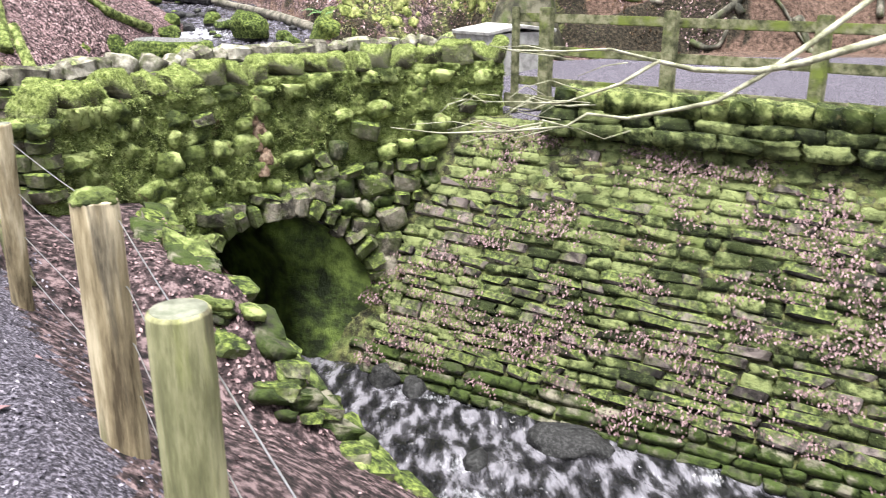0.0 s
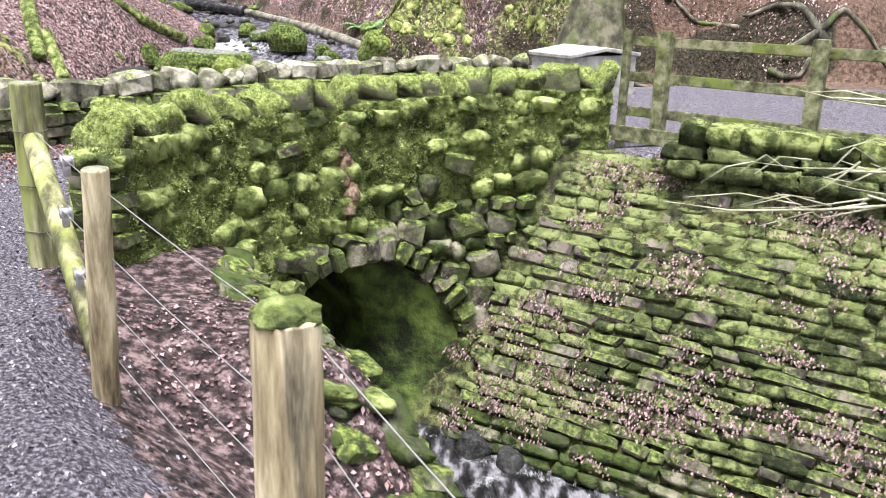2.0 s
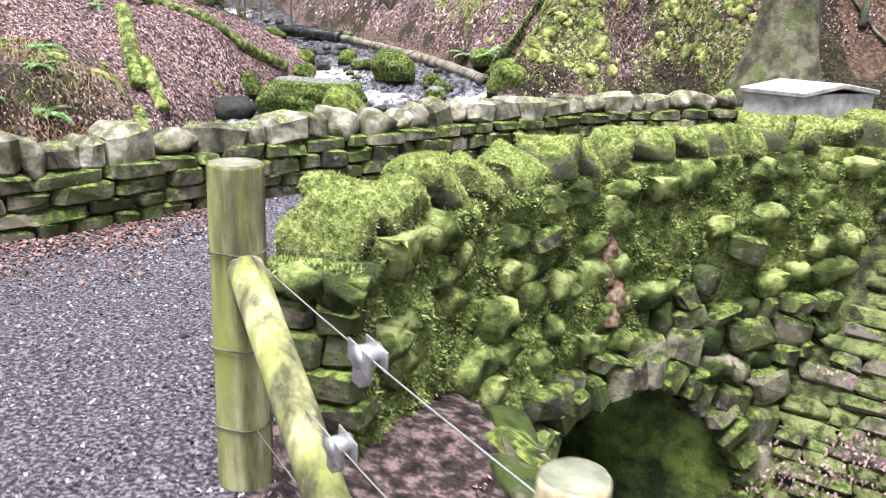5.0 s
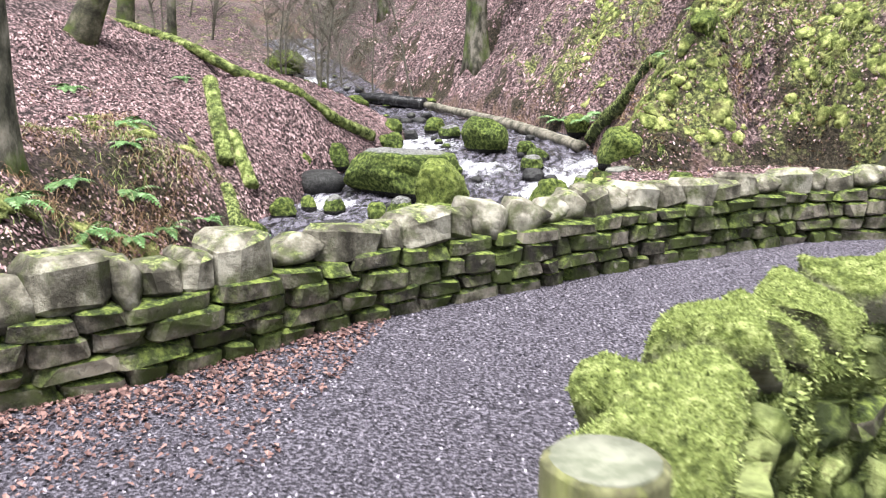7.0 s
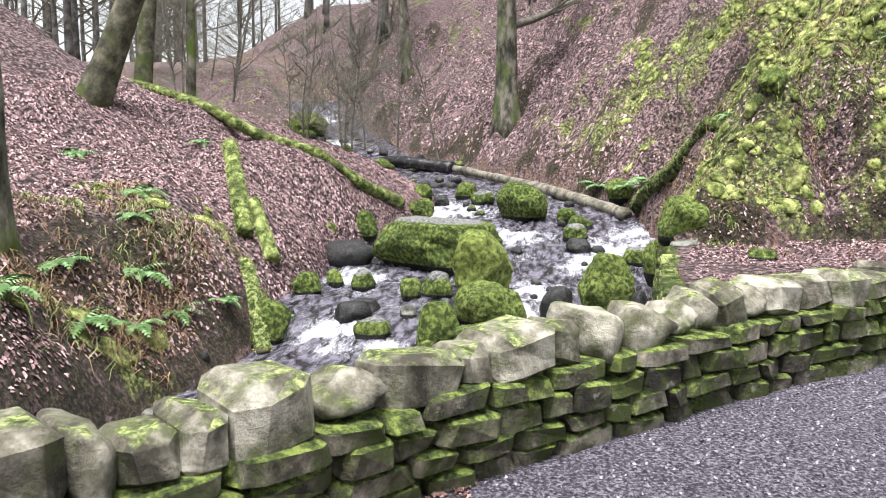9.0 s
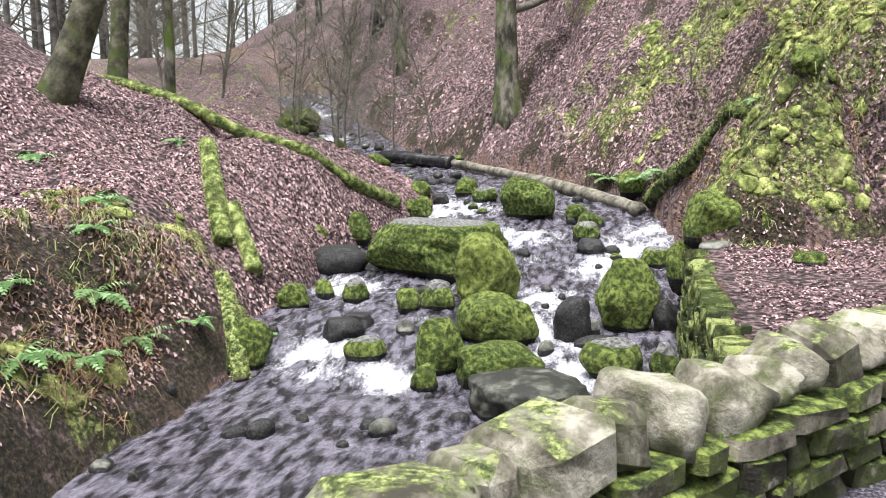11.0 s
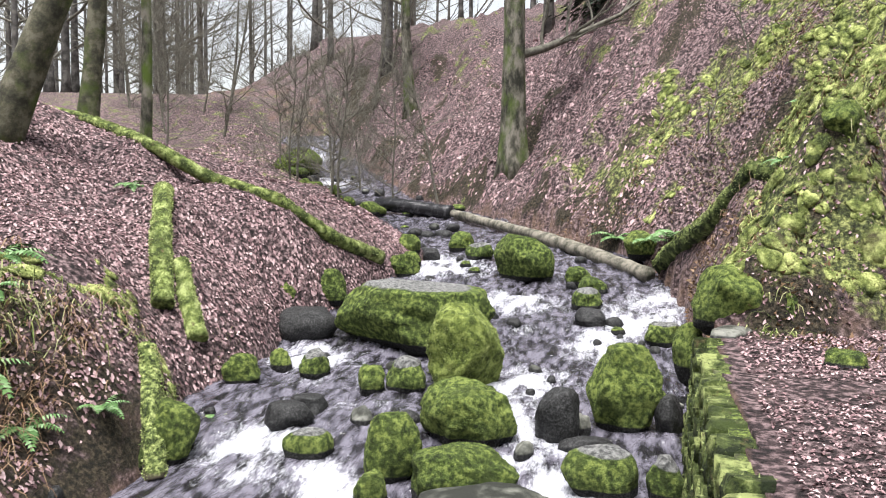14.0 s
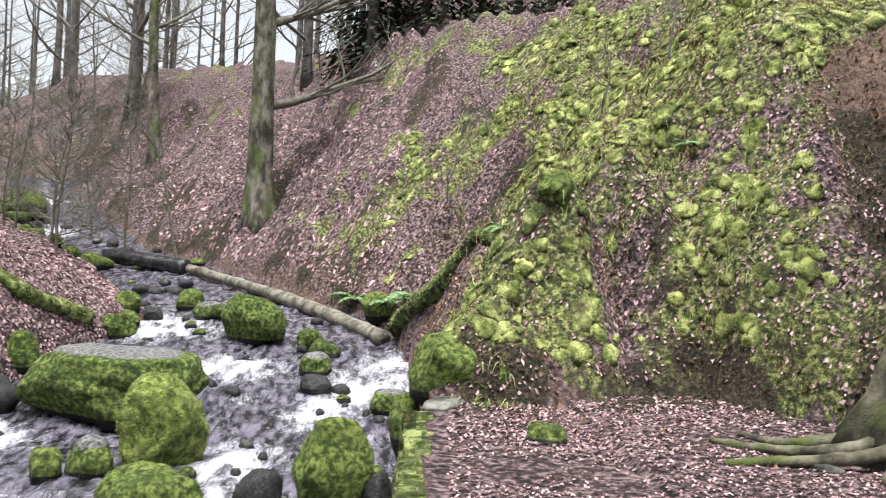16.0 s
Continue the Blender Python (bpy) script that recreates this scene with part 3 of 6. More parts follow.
def pieces_revetment():
    """Thin stones laid in courses up the slope, each course set a little back; the first stretch as pieces, the rest joined."""
    far_bm = {True: bmesh.new(), False: bmesh.new()}
    h = 0.05
    c = 0
    while h < 3.2:
        step = rng.uniform(0.1, 0.15)
        u = -6.4 + rng.uniform(0, 0.3)
        while u < 6.0:
            w = rng.uniform(0.13, 0.46)
            p = rev(u + w / 2, h + step / 2 + rng.uniform(-0.015, 0.015), rng.uniform(-0.115, -0.075))
            d = Vector((0.852, -0.5238, rng.uniform(-0.04, 0.02)))
            upv = Vector((0.30, 0.48, 0.82))
            if clear_of_wall(p):
                mossy = rng.random() < 0.1 + 0.85 * (h / 3.2) + 0.6 * noise.noise(Vector((u * 0.6, h * 0.8, 1)))
                me = rng.choice(ROUND) if h < 0.35 else rng.choice(REVMOSS) if mossy else rng.choice(REVST)
                if (-4.4 < u < 0.2 and c < 19) or h < 0.35:
                    place(me, p, d, upv, (w * 1.03, 0.21, step * (rng.uniform(0.85, 1.05) if mossy else rng.uniform(0.75, 0.98))), revetment, rng.uniform(-0.05, 0.05))
                else:
                    x = d.normalized()
                    y = upv.cross(x).normalized()
                    m = Matrix((x, y, x.cross(y))).transposed().to_4x4()
                    fb = far_bm[mossy]
                    n0 = len(fb.verts)
                    fb.from_mesh(me)
                    bmesh.ops.transform(fb, matrix=Matrix.Translation(p) @ m @ Matrix.Diagonal((w * 1.02, 0.21, step * (1.0 if mossy else 0.88), 1)), verts=list(fb.verts)[n0:])
            u += w + 0.012
        h += step
        c += 1
    tagged(part("far_courses", far_bm[False], m_revstone, revetment, "", False), kind="stuff")
    tagged(part("mossy_courses", far_bm[True], m_revmoss, revetment), kind="stuff")
    # upright band and the rounded row on top
    for row, (z0, hh) in enumerate(((0.02, 0.15), (0.16, 0.14), (0.3, 0.2))):
        u = -3.9 + rng.uniform(0, 0.2)
        while u < 6.0:
            w = rng.uniform(0.24, 0.5) if row < 2 else rng.uniform(0.2, 0.34)
            b = rev(u + w / 2, 3.2, 0.0)
            p = Vector((b.x + 0.52 * 0.06 * (row - 1.2), b.y + 0.85 * 0.06 * (row - 1.2), z0 + hh / 2))
            if clear_of_wall(p, -0.25):
                place(rng.choice(REVMOSS if row < 2 else MOSSY), p, (0.852, -0.5238, 0), (0, 0, 1), (w, 0.36 if row < 2 else 0.42, hh * 1.1), revetment, rng.uniform(-0.08, 0.08), "cap_stone" if row == 2 else "stone")
            u += w


def pieces_ledge():
    L = rounded(LEDGE, 0.1)
    n = length(L)
    for c in range(7):
        a = rng.uniform(0, 0.2)
        while a < n:
            w = rng.uniform(0.16, 0.3)
            p, d = line_point(L, a + w / 2)
            z = -1.45 + (c + 0.5) * 0.21
            place(rng.choice(MOSSY), Vector((p.x + rng.uniform(-0.05, 0.01) + 0.02 * c, p.y, z + rng.uniform(-0.03, 0.03))), (d.x, d.y, 0), (0, 0, 1), (w * 1.1, 0.26, rng.uniform(0.16, 0.25)), ledge, rng.uniform(-0.35, 0.35))
            a += w


m_revstone = material("slope_stone", [(0.014, 0.012, 0.011), (0.058, 0.048, 0.045), (0.2, 0.165, 0.155)], scale=7, bump=0.6, bump_scale=25, obj_var=0.25)
mix_in(m_revstone, MOSS_DARK, 0.1, 0.6, "up", 4.0, 1.2)
REVST = [hewn_mesh("stone", k + 60, m_revstone, 0.13, 0.15) for k in range(12)]


def ledge_core():
    bm = bmesh.new()
    L = rounded(LEDGE, 0.2)
    rows = []
    for x, y in L:
        rows.append([bm.verts.new((x + o, y, z)) for o, z in ((0.0, -1.7), (0.08, 0.0), (0.35, 0.015), (0.35, -1.7))])
    for i in range(len(rows) - 1):
        for k in range(3):
            bm.faces.new((rows[i][k], rows[i + 1][k], rows[i + 1][k + 1], rows[i][k + 1]))
    bm.faces.new(rows[0])
    bm.faces.new(rows[-1][::-1])
    return part("wall_ledge", bm, m_stone)


ledge = tagged(ledge_core(), "low mossy dry-stone retaining wall along the brook", "retaining wall", kind="structure")


# ---- the tunnel under the path ----
def tunnel():
    """The vault: it starts on the wall's face and runs in under the path; its lit side bellies inwards."""
    bm = bmesh.new()
    rows = []
    for i in range(26):
        v = 0.0 if i == 0 else 0.02 + (i / 25) ** 1.5 * 3.9
        vs = []
        for k in range(-8, 41):
            th = math.pi * min(max(k, 0), 32) / 32
            down = max(0, -k, k - 32) / 8
            u, z = (ARCH_W + 0.03) * math.cos(th), -1.85 + (ARCH_H + 0.03) * math.sin(th) - 1.05 * down
            q = down_face(ARCH_A + u, z, -0.04)
            rel = 0.05 * noise.noise(Vector((v * 2, th * 3, z * 2))) + 0.03 * noise.noise(Vector((v * 6, th * 9, z * 6)))
            belly = (0.1 + 0.5 * float(smooth(0.0, 0.7, v))) * float(smooth(1.35, 0.6, th)) * float(smooth(0.0, 0.2, v)) + rel
            vs.append(bm.verts.new((q.x + AIN.x * v - AALONG.x * belly * (1 if u > 0 else -0.4), q.y + AIN.y * v - AALONG.y * belly * (1 if u > 0 else -0.4), z)))
        rows.append(vs)
    for i in range(len(rows) - 1):
        for k in range(len(rows[i]) - 1):
            bm.faces.new((rows[i][k], rows[i][k + 1], rows[i + 1][k + 1], rows[i + 1][k]))
    bm.faces.new(rows[-1])
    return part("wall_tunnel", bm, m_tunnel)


m_dead = material("dead_moss", [(0.07, 0.042, 0.026), (0.2, 0.13, 0.09), (0.36, 0.27, 0.2)], scale=14, bump=0.8, bump_scale=40)
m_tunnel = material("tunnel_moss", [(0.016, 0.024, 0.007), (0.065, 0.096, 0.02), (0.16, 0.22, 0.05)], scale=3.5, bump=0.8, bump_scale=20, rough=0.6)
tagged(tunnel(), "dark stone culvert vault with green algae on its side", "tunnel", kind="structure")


# ---- the upper parapet's core ----
UW = rounded(UP_WALL)
UWL = length(UW)


def up_face(a, z, out=0.0):
    p, d = line_point(UW, a)
    n = Vector((d.y, -d.x))
    return Vector((p.x + n.x * out, p.y + n.y * out, z))


def up_top(a):
    return 0.36 + 0.17 * (a / UWL)


def up_core():
    bm = bmesh.new()
    n = 70
    rows = []
    for i in range(n + 1):
        a = UWL * i / n
        t = up_top(a)
        rows.append([bm.verts.new(up_face(a, z, o)) for z, o in ((-1.7, -0.05), (0.0, -0.05), (t, -0.05), (t, -0.36), (0.0, -0.36), (-1.7, -0.36))])
    for i in range(n):
        for k in range(5):
            bm.faces.new((rows[i][k], rows[i + 1][k], rows[i + 1][k + 1], rows[i][k + 1]))
    bm.faces.new(rows[0])
    bm.faces.new(rows[-1][::-1])
    return part("wall_bridge_upstream", bm, m_stone)


up_wall = tagged(up_core(), "low coursed rubble stone parapet beside the gravel path, mossy", "wall", kind="structure")


m_bed = material("slope_bed", [(0.012, 0.012, 0.007), (0.05, 0.05, 0.022), (0.16, 0.17, 0.06)], scale=8, bump=1.0, bump_scale=40, spots=[((0.13, 0.165, 0.05), 3.5, 0.5, 0.64)])


# ---- the stone-faced slope: a bed under its courses ----
def rev(u, h, out=0.0):
    """u along the slope downstream from the bridge, h up the slope from its foot; out: proud of it."""
    sx, sy = 0.5238, 0.8520
    s = 6.73 + h * 0.549
    z = -2.6 + h * 0.8357
    x0, y0 = sx * s + sy * u, sy * s - sx * u
    return Vector((x0 - sx * out * 0.8357, y0 - sy * out * 0.8357, z + out * 0.549))


def rev_bed():
    bm = bmesh.new()
    g = []
    for i in range(330):
        u = -6.4 + i * 0.04 if i < 260 else 4.0 + (i - 260) * 0.15
        col = []
        for k in range(84):
            h = -0.3 + 3.5 * k / 83
            up_ = min(1, max(0, h / 3.2)) + 0.5 * noise.noise(Vector((u * 0.7, h, 2)))
            soft = 0.02 + 0.1 * min(1, max(0, up_))
            col.append(bm.verts.new(rev(u, h, -0.1 + soft * (abs(noise.noise(Vector((u * 3.3, h * 9, 1)))) + 0.6 * abs(noise.noise(Vector((u * 9, h * 16, 3)))) + 0.5))))
        b = col[-1].co
        col.append(bm.verts.new(b + Vector((0.3, 0.45, 0))))
        g.append(col)
    for i in range(len(g) - 1):
        for k in range(len(g[i]) - 1):
            bm.faces.new((g[i][k], g[i + 1][k], g[i + 1][k + 1], g[i][k + 1]))
    return part("revetment", bm, m_bed)


revetment = tagged(rev_bed(), "steep mossy revetment of thin stone courses above the brook", "retaining wall", kind="structure")


# ---- water ----
def water_material(cols):
    m = material("water", cols, scale=5, rough=0.06, bump=1.0, bump_scale=8, bump_dist=0.09, stretch=(1.7, 0.65, 1), detail=6)
    nt = m.node_tree
    N, L = nt.nodes, nt.links
    bs = N["Principled BSDF"]
    bs.inputs["Specular IOR Level"].default_value = 0.5
    for nd in N:
        if nd.type == "TEX_NOISE":
            nd.inputs["Detail"].default_value, nd.inputs["Roughness"].default_value = 3.0, 0.5
    base = bs.inputs["Base Color"].links[0].from_socket
    at = N.new("ShaderNodeAttribute")
    at.attribute_name = "foam"
    geo = N.new("ShaderNodeNewGeometry")
    no = N.new("ShaderNodeTexNoise")
    no.inputs["Scale"].default_value, no.inputs["Detail"].default_value, no.inputs["Roughness"].default_value = 11, 10, 0.75
    flow = N.new("ShaderNodeMapping")
    flow.inputs["Scale"].default_value = (2.0, 0.75, 1)
    L.new(geo.outputs["Position"], flow.inputs["Vector"])
    L.new(flow.outputs[0], no.inputs["Vector"])
    ad = N.new("ShaderNodeMath")
    ad.operation = "ADD"
    L.new(at.outputs["Fac"], ad.inputs[0])
    L.new(no.outputs["Fac"], ad.inputs[1])
    mr = N.new("ShaderNodeMapRange")
    mr.inputs["From Min"].default_value, mr.inputs["From Max"].default_value = 0.7, 1.2
    L.new(ad.outputs[0], mr.inputs["Value"])
    mx = N.new("ShaderNodeMix")
    mx.data_type = "RGBA"
    L.new(mr.outputs[0], mx.inputs["Factor"])
    L.new(base, mx.inputs[6])
    mx.inputs[7].default_value = (0.66, 0.67, 0.72, 1)
    L.new(mx.outputs[2], bs.inputs["Base Color"])
    rr = N.new("ShaderNodeMapRange")
    rr.inputs["To Min"].default_value, rr.inputs["To Max"].default_value = 0.16, 0.6
    L.new(mr.outputs[0], rr.inputs["Value"])
    L.new(rr.outputs[0], bs.inputs["Roughness"])
    return m


m_water = water_material([(0.012, 0.011, 0.013), (0.068, 0.064, 0.08), (0.13, 0.122, 0.15)])
# darker copy for the lower brook; its shade is put into the base colour
m_lowwater = water_material([(0.006, 0.006, 0.007), (0.03, 0.029, 0.033), (0.16, 0.155, 0.175)])


def water_z(X, Y):
    rough = 0.5 + 1.2 * smooth(17.2, 19.0, Y)
    return bed_z(Y) + rough * (0.03 * lumps(X, Y * 0.6, 0.35, 20) + 0.022 * lumps(X, Y, 0.16, 21))


def water_keep(X, Y, Z):
    up = -side(UP_WALL, X, Y)[0]
    xl, xr = np.interp(Y, LEFT_Y, LEFT_X), np.interp(Y, LEFT_Y, RIGHT_X)
    return (X > xl - 0.8) & (X < xr + 0.4) & (up > 0.3) & (Y < 49)


def set_foam(ob, a):
    at = ob.data.attributes.new("foam", "FLOAT", "POINT")
    at.data.foreach_set("value", np.clip(a, -0.4, 1).reshape(-1).astype(np.float32))


brook_up, WX, WY, WZ = sheet("water_upstream", axis([(-40, -12, 0.4), (-12, -2, 0.07)]), axis([(9, 30, 0.07), (30, 80, 0.4)]), water_z, water_keep, m_water)
tagged(brook_up, "shallow fast brook water tumbling between boulders", "water", kind="structure")
FALLS = [(-8.0, 18.3, 0.4, 0.45), (-6.95, 17.7, 0.35, 0.3), (-5.3, 20.9, 0.3, 0.5), (-5.05, 19.6, 0.22, 0.7), (-5.0, 18.9, 0.25, 0.6), (-4.65, 18.0, 0.35, 0.6), (-3.7, 24.2, 0.6, 0.6), (-3.1, 25.2, 0.5, 0.6),
         (-8.6, 21.6, 0.6, 0.4), (-5.3, 21.0, 0.5, 0.5), (-7.8, 27.4, 0.8, 0.6), (-4.3, 22.9, 0.4, 0.5), (-6.2, 25.0, 0.8, 0.4), (-12.6, 37.0, 1.6, 0.6), (-16.0, 41.2, 1.4, 0.8), (-18.5, 46.0, 1.6, 0.8)]
foam = 0.04 + 0.1 * lumps(WX, WY, 0.5, 24) + 0.1 * lumps(WX, WY * 0.4, 0.15, 29) + 0.06 * smooth(18, 20, WY)
for fx, fy, rx, ry in FALLS:
    foam = np.maximum(foam, (0.5 + 0.25 * lumps(WX, WY * 0.5, 0.22, 27) + 0.2 * lumps(WX, WY * 0.4, 0.09, 28)) * np.exp(-(((WX - fx) / (1.6 * rx)) ** 2 + ((WY - fy) / (1.9 * ry)) ** 2)))
set_foam(brook_up, foam)


def low_z(X, Y):
    u = 0.852 * X - 0.5238 * Y
    v = 0.5238 * X + 0.852 * Y
    return -2.55 + 0.045 * lumps(u * 0.6, v, 0.3, 22) + 0.025 * lumps(X, Y, 0.13, 23)


def low_keep(X, Y, Z):
    s = 0.5238 * X + 0.8520 * Y
    w = side(DOWN_WALL, X, Y)[0]
    u = (X - ARCH[0]) * AALONG.x + (Y - ARCH[1]) * AALONG.y
    return ((s > 4.9) & (s < 7.0) & (w > -0.1)) | ((np.abs(u) < 1.0) & (w <= 0) & (w > -5) & (Y > 6))


brook_low, LX, LY, LZ = sheet("water_downstream", axis([(-6, 4, 0.06), (4, 9, 0.2)]), axis([(-1, 3, 0.2), (3, 13, 0.06)]), low_z, low_keep, m_lowwater)
tagged(brook_low, "rushing brook water with white riffles below the arch", "water", kind="structure")
LU, LV = 0.852 * LX - 0.5238 * LY, 0.5238 * LX + 0.852 * LY
set_foam(brook_low, 0.0 + 0.26 * lumps(LU * 0.45, LV, 0.14, 25) + 0.12 * lumps(LU, LV, 0.8, 26))


# ---- the wire fence ----
def post_bm(x, y, top, r, foot=-0.75, lean=(0.0, 0.0), sides=18):
    bm = bmesh.new()
    pts, rad = [], []
    for i in range(11):
        f = i / 10
        pts.append((x + lean[0] * (f - 1), y + lean[1] * (f - 1), foot + (top - foot) * f))
        rad.append(r * (1.03 - 0.05 * f))
    pts += [(x, y, top + 0.004), (x, y, top + 0.01)]
    rad += [r * 0.97, r * 0.9]
    tube(bm, pts, rad, sides)
    for v in bm.verts:
        v.co += noise.noise_vector(v.co * 9) * 0.006
    return bm


def cushion(x, y, z, r, h, seed):
    """A pad of moss on a post's head."""
    bm = bmesh.new()
    bmesh.ops.create_icosphere(bm, subdivisions=4, radius=1.0)
    for v in bm.verts:
        n = v.co.normalized()
        k = 1 + 0.18 * noise.noise(n * 3 + Vector((seed, 0, 0))) + 0.1 * noise.noise(n * 9)
        v.co = Vector((x + n.x * r * k, y + n.y * r * k, z + max(n.z, -0.2) * h * k))
    return bm


def moss_wood(name, cols):
    m = material(name, cols, scale=9, bump=0.6, bump_scale=40, stretch=(1, 1, 0.14), spots=[((0.26, 0.29, 0.08), 6.0, 0.5, 0.66), ((0.09, 0.08, 0.05), 11.0, 0.55, 0.68)])
    return m


m_postgreen = moss_wood("green_post_wood", [(0.07, 0.07, 0.035), (0.21, 0.21, 0.105), (0.45, 0.43, 0.25)])
m_postpale = material("pale_post_wood", [(0.09, 0.068, 0.04), (0.34, 0.275, 0.165), (0.64, 0.55, 0.38)], scale=9, bump=0.6, bump_scale=40, stretch=(1, 1, 0.12), spots=[((0.1, 0.085, 0.06), 8.0, 0.5, 0.62), ((0.3, 0.32, 0.12), 4.0, 0.56, 0.68)])
m_postcap = material("cut_end_wood", [(0.13, 0.14, 0.1), (0.24, 0.245, 0.19)], scale=20, bump=0.3)

p_end = tagged(part("fence_post", post_bm(-3.33, 5.9, 1.06, 0.088), m_postgreen), "thick round straining post, green with algae, at the wall's end", "fence post", group="posts of the wire fence")
p_thin = tagged(part("fence_post", post_bm(-2.38, 4.52, 0.88, 0.058, lean=(0.12, -0.12)), m_postpale), "slim pale round timber fence post leaning slightly", "fence post", group="posts of the wire fence")
p_fat = tagged(part("fence_post", post_bm(-1.32, 3.09, 0.84, 0.092), m_postpale), "thick split timber fence post with a moss cap", "fence post", group="posts of the wire fence")
part("moss_cap", cushion(-1.32, 3.09, 0.84, 0.088, 0.05, 1), m_wallmoss, p_fat, "bright green moss cushion")
p_green = tagged(part("fence_post", post_bm(-0.59, 1.75, 0.93, 0.075), m_postgreen), "round fence post covered in green algae", "fence post", group="posts of the wire fence")
for p, x, y, z, r in ((p_end, -3.33, 5.9, 1.069, 0.078), (p_green, -0.59, 1.75, 0.939, 0.066), (p_thin, -2.38, 4.52, 0.889, 0.051)):
    bm = bmesh.new()
    tube(bm, [(x, y, z - 0.006), (x, y, z + 0.003)], [r, r * 0.97], 18)
    part("cut_end", bm, m_postcap, p, "grey sawn top")
bm = bmesh.new()
tube(bm, [(-3.29, 5.84, 0.76), (-3.05, 5.52, 0.45), (-2.6, 4.93, -0.2)], [0.056, 0.06, 0.062], 16)
brace = tagged(part("fence_brace", bm, m_postgreen), "slanting round timber strut against the straining post", "fence brace")
bm = bmesh.new()
tube(bm, [(-3.295, 5.846, 0.766), (-3.297, 5.849, 0.77)], [0.05, 0.048], 14)
part("cut_end", bm, m_postcap, brace, "sawn end of the strut")


def strand(h0, h1):
    """One wire from the straining post past the others: heights at the straining post and by the walker."""
    pts = []
    for i, (x, y) in enumerate(((-3.26, 5.82), (-2.32, 4.5), (-1.22, 3.06), (-0.5, 1.74), (0.5, -0.1), (2.2, -3.4))):
        f = i / 5
        pts.append(Vector((x, y, h0 + (h1 - h0) * min(1, f * 2.2))))
    fine = []
    for a, b in zip(pts, pts[1:]):
        for k in range(6):
            q = a.lerp(b, k / 6)
            q.z -= 0.012 * math.sin(math.pi * k / 6)
            fine.append(q)
    bm = bmesh.new()
    tube(bm, fine + [pts[-1]], 0.0023, 6)
    w = tagged(part("fence_wire", bm, m_wire), "taut galvanised fence wire", "fence wire", group="strands of the wire fence")
    return w, pts


def tensioner(x, y, z, parent):
    d = Vector((0.57, -0.82, -0.05)).normalized()
    m = Matrix.Translation((x, y, z)) @ d.to_track_quat("X", "Z").to_matrix().to_4x4() @ Matrix.Scale(1.3, 4)
    bm = bmesh.new()
    for sgn in (-1, 1):
        geo = bmesh.ops.create_cube(bm, size=1.0, matrix=Matrix.Translation((0, 0.017 * sgn, 0)) @ Matrix.Diagonal((0.085, 0.004, 0.042, 1)))
    bmesh.ops.bevel(bm, geom=bm.edges[:], offset=0.0015, segments=1, affect="EDGES")
    bmesh.ops.transform(bm, matrix=m, verts=bm.verts)
    part("bracket", bm, m_wire, parent, "galvanised ratchet bracket", False)
    bm = bmesh.new()
    bmesh.ops.create_cone(bm, cap_ends=True, segments=14, radius1=0.021, radius2=0.021, depth=0.046, matrix=m @ Matrix.Rotation(radians(90), 4, "X"))
    part("spool", bm, m_wire, parent, "winding spool")
    bm = bmesh.new()
    bmesh.ops.create_cube(bm, size=1.0, matrix=m @ Matrix.Translation((-0.02, 0, -0.04)) @ Matrix.Diagonal((0.03, 0.026, 0.045, 1)))
    bmesh.ops.bevel(bm, geom=bm.edges[:], offset=0.003, segments=1, affect="EDGES")
    part("pawl", bm, m_wire, parent)


for h0, h1, tx, ty, tz in ((0.80, 0.76, -2.79, 5.155, 0.785), (0.49, 0.5, -2.88, 5.28, 0.49), (0.22, 0.26, -2.76, 5.11, 0.22), (-0.02, 0.03, -2.86, 5.26, -0.02)):
    w, pts = strand(h0, h1)
    tensioner(tx, ty, tz, w)
    bm = bmesh.new()
    ring = [(-3.33 + 0.093 * math.cos(k * math.tau / 20), 5.9 + 0.093 * math.sin(k * math.tau / 20), h0 + 0.005 * math.sin(k)) for k in range(21)]
    tube(bm, ring, 0.0035, 5)
    part("tie", bm, m_bark, w, "dark wire tie round the post")


# ---- the rail fence ----
def beam(a, b, w, h, up=(0, 0, 1), bev=0.008):
    a, b = Vector(a), Vector(b)
    d = b - a
    x = d.normalized()
    y = Vector(up).cross(x).normalized()
    m = Matrix((x, y, x.cross(y))).transposed().to_4x4()
    bm = bmesh.new()
    bmesh.ops.create_cube(bm, size=1.0, matrix=Matrix.Diagonal((d.length, w, h, 1)))
    bmesh.ops.bevel(bm, geom=bm.edges[:], offset=bev, segments=2, affect="EDGES")
    bmesh.ops.transform(bm, matrix=Matrix.Translation((a + b) / 2) @ m, verts=bm.verts)
    return bm


rail_fence = tagged(new("rail_fence"), "weathered green timber post and rail fence beside the road", "fence")
rail_fence.location = (1.18, 9.9, 0.1)


def fence_part(name, bm):
    bmesh.ops.transform(bm, matrix=Matrix.Translation((-1.18, -9.9, -0.1)), verts=bm.verts)
    return part(name, bm, m_rail, rail_fence, "", False)


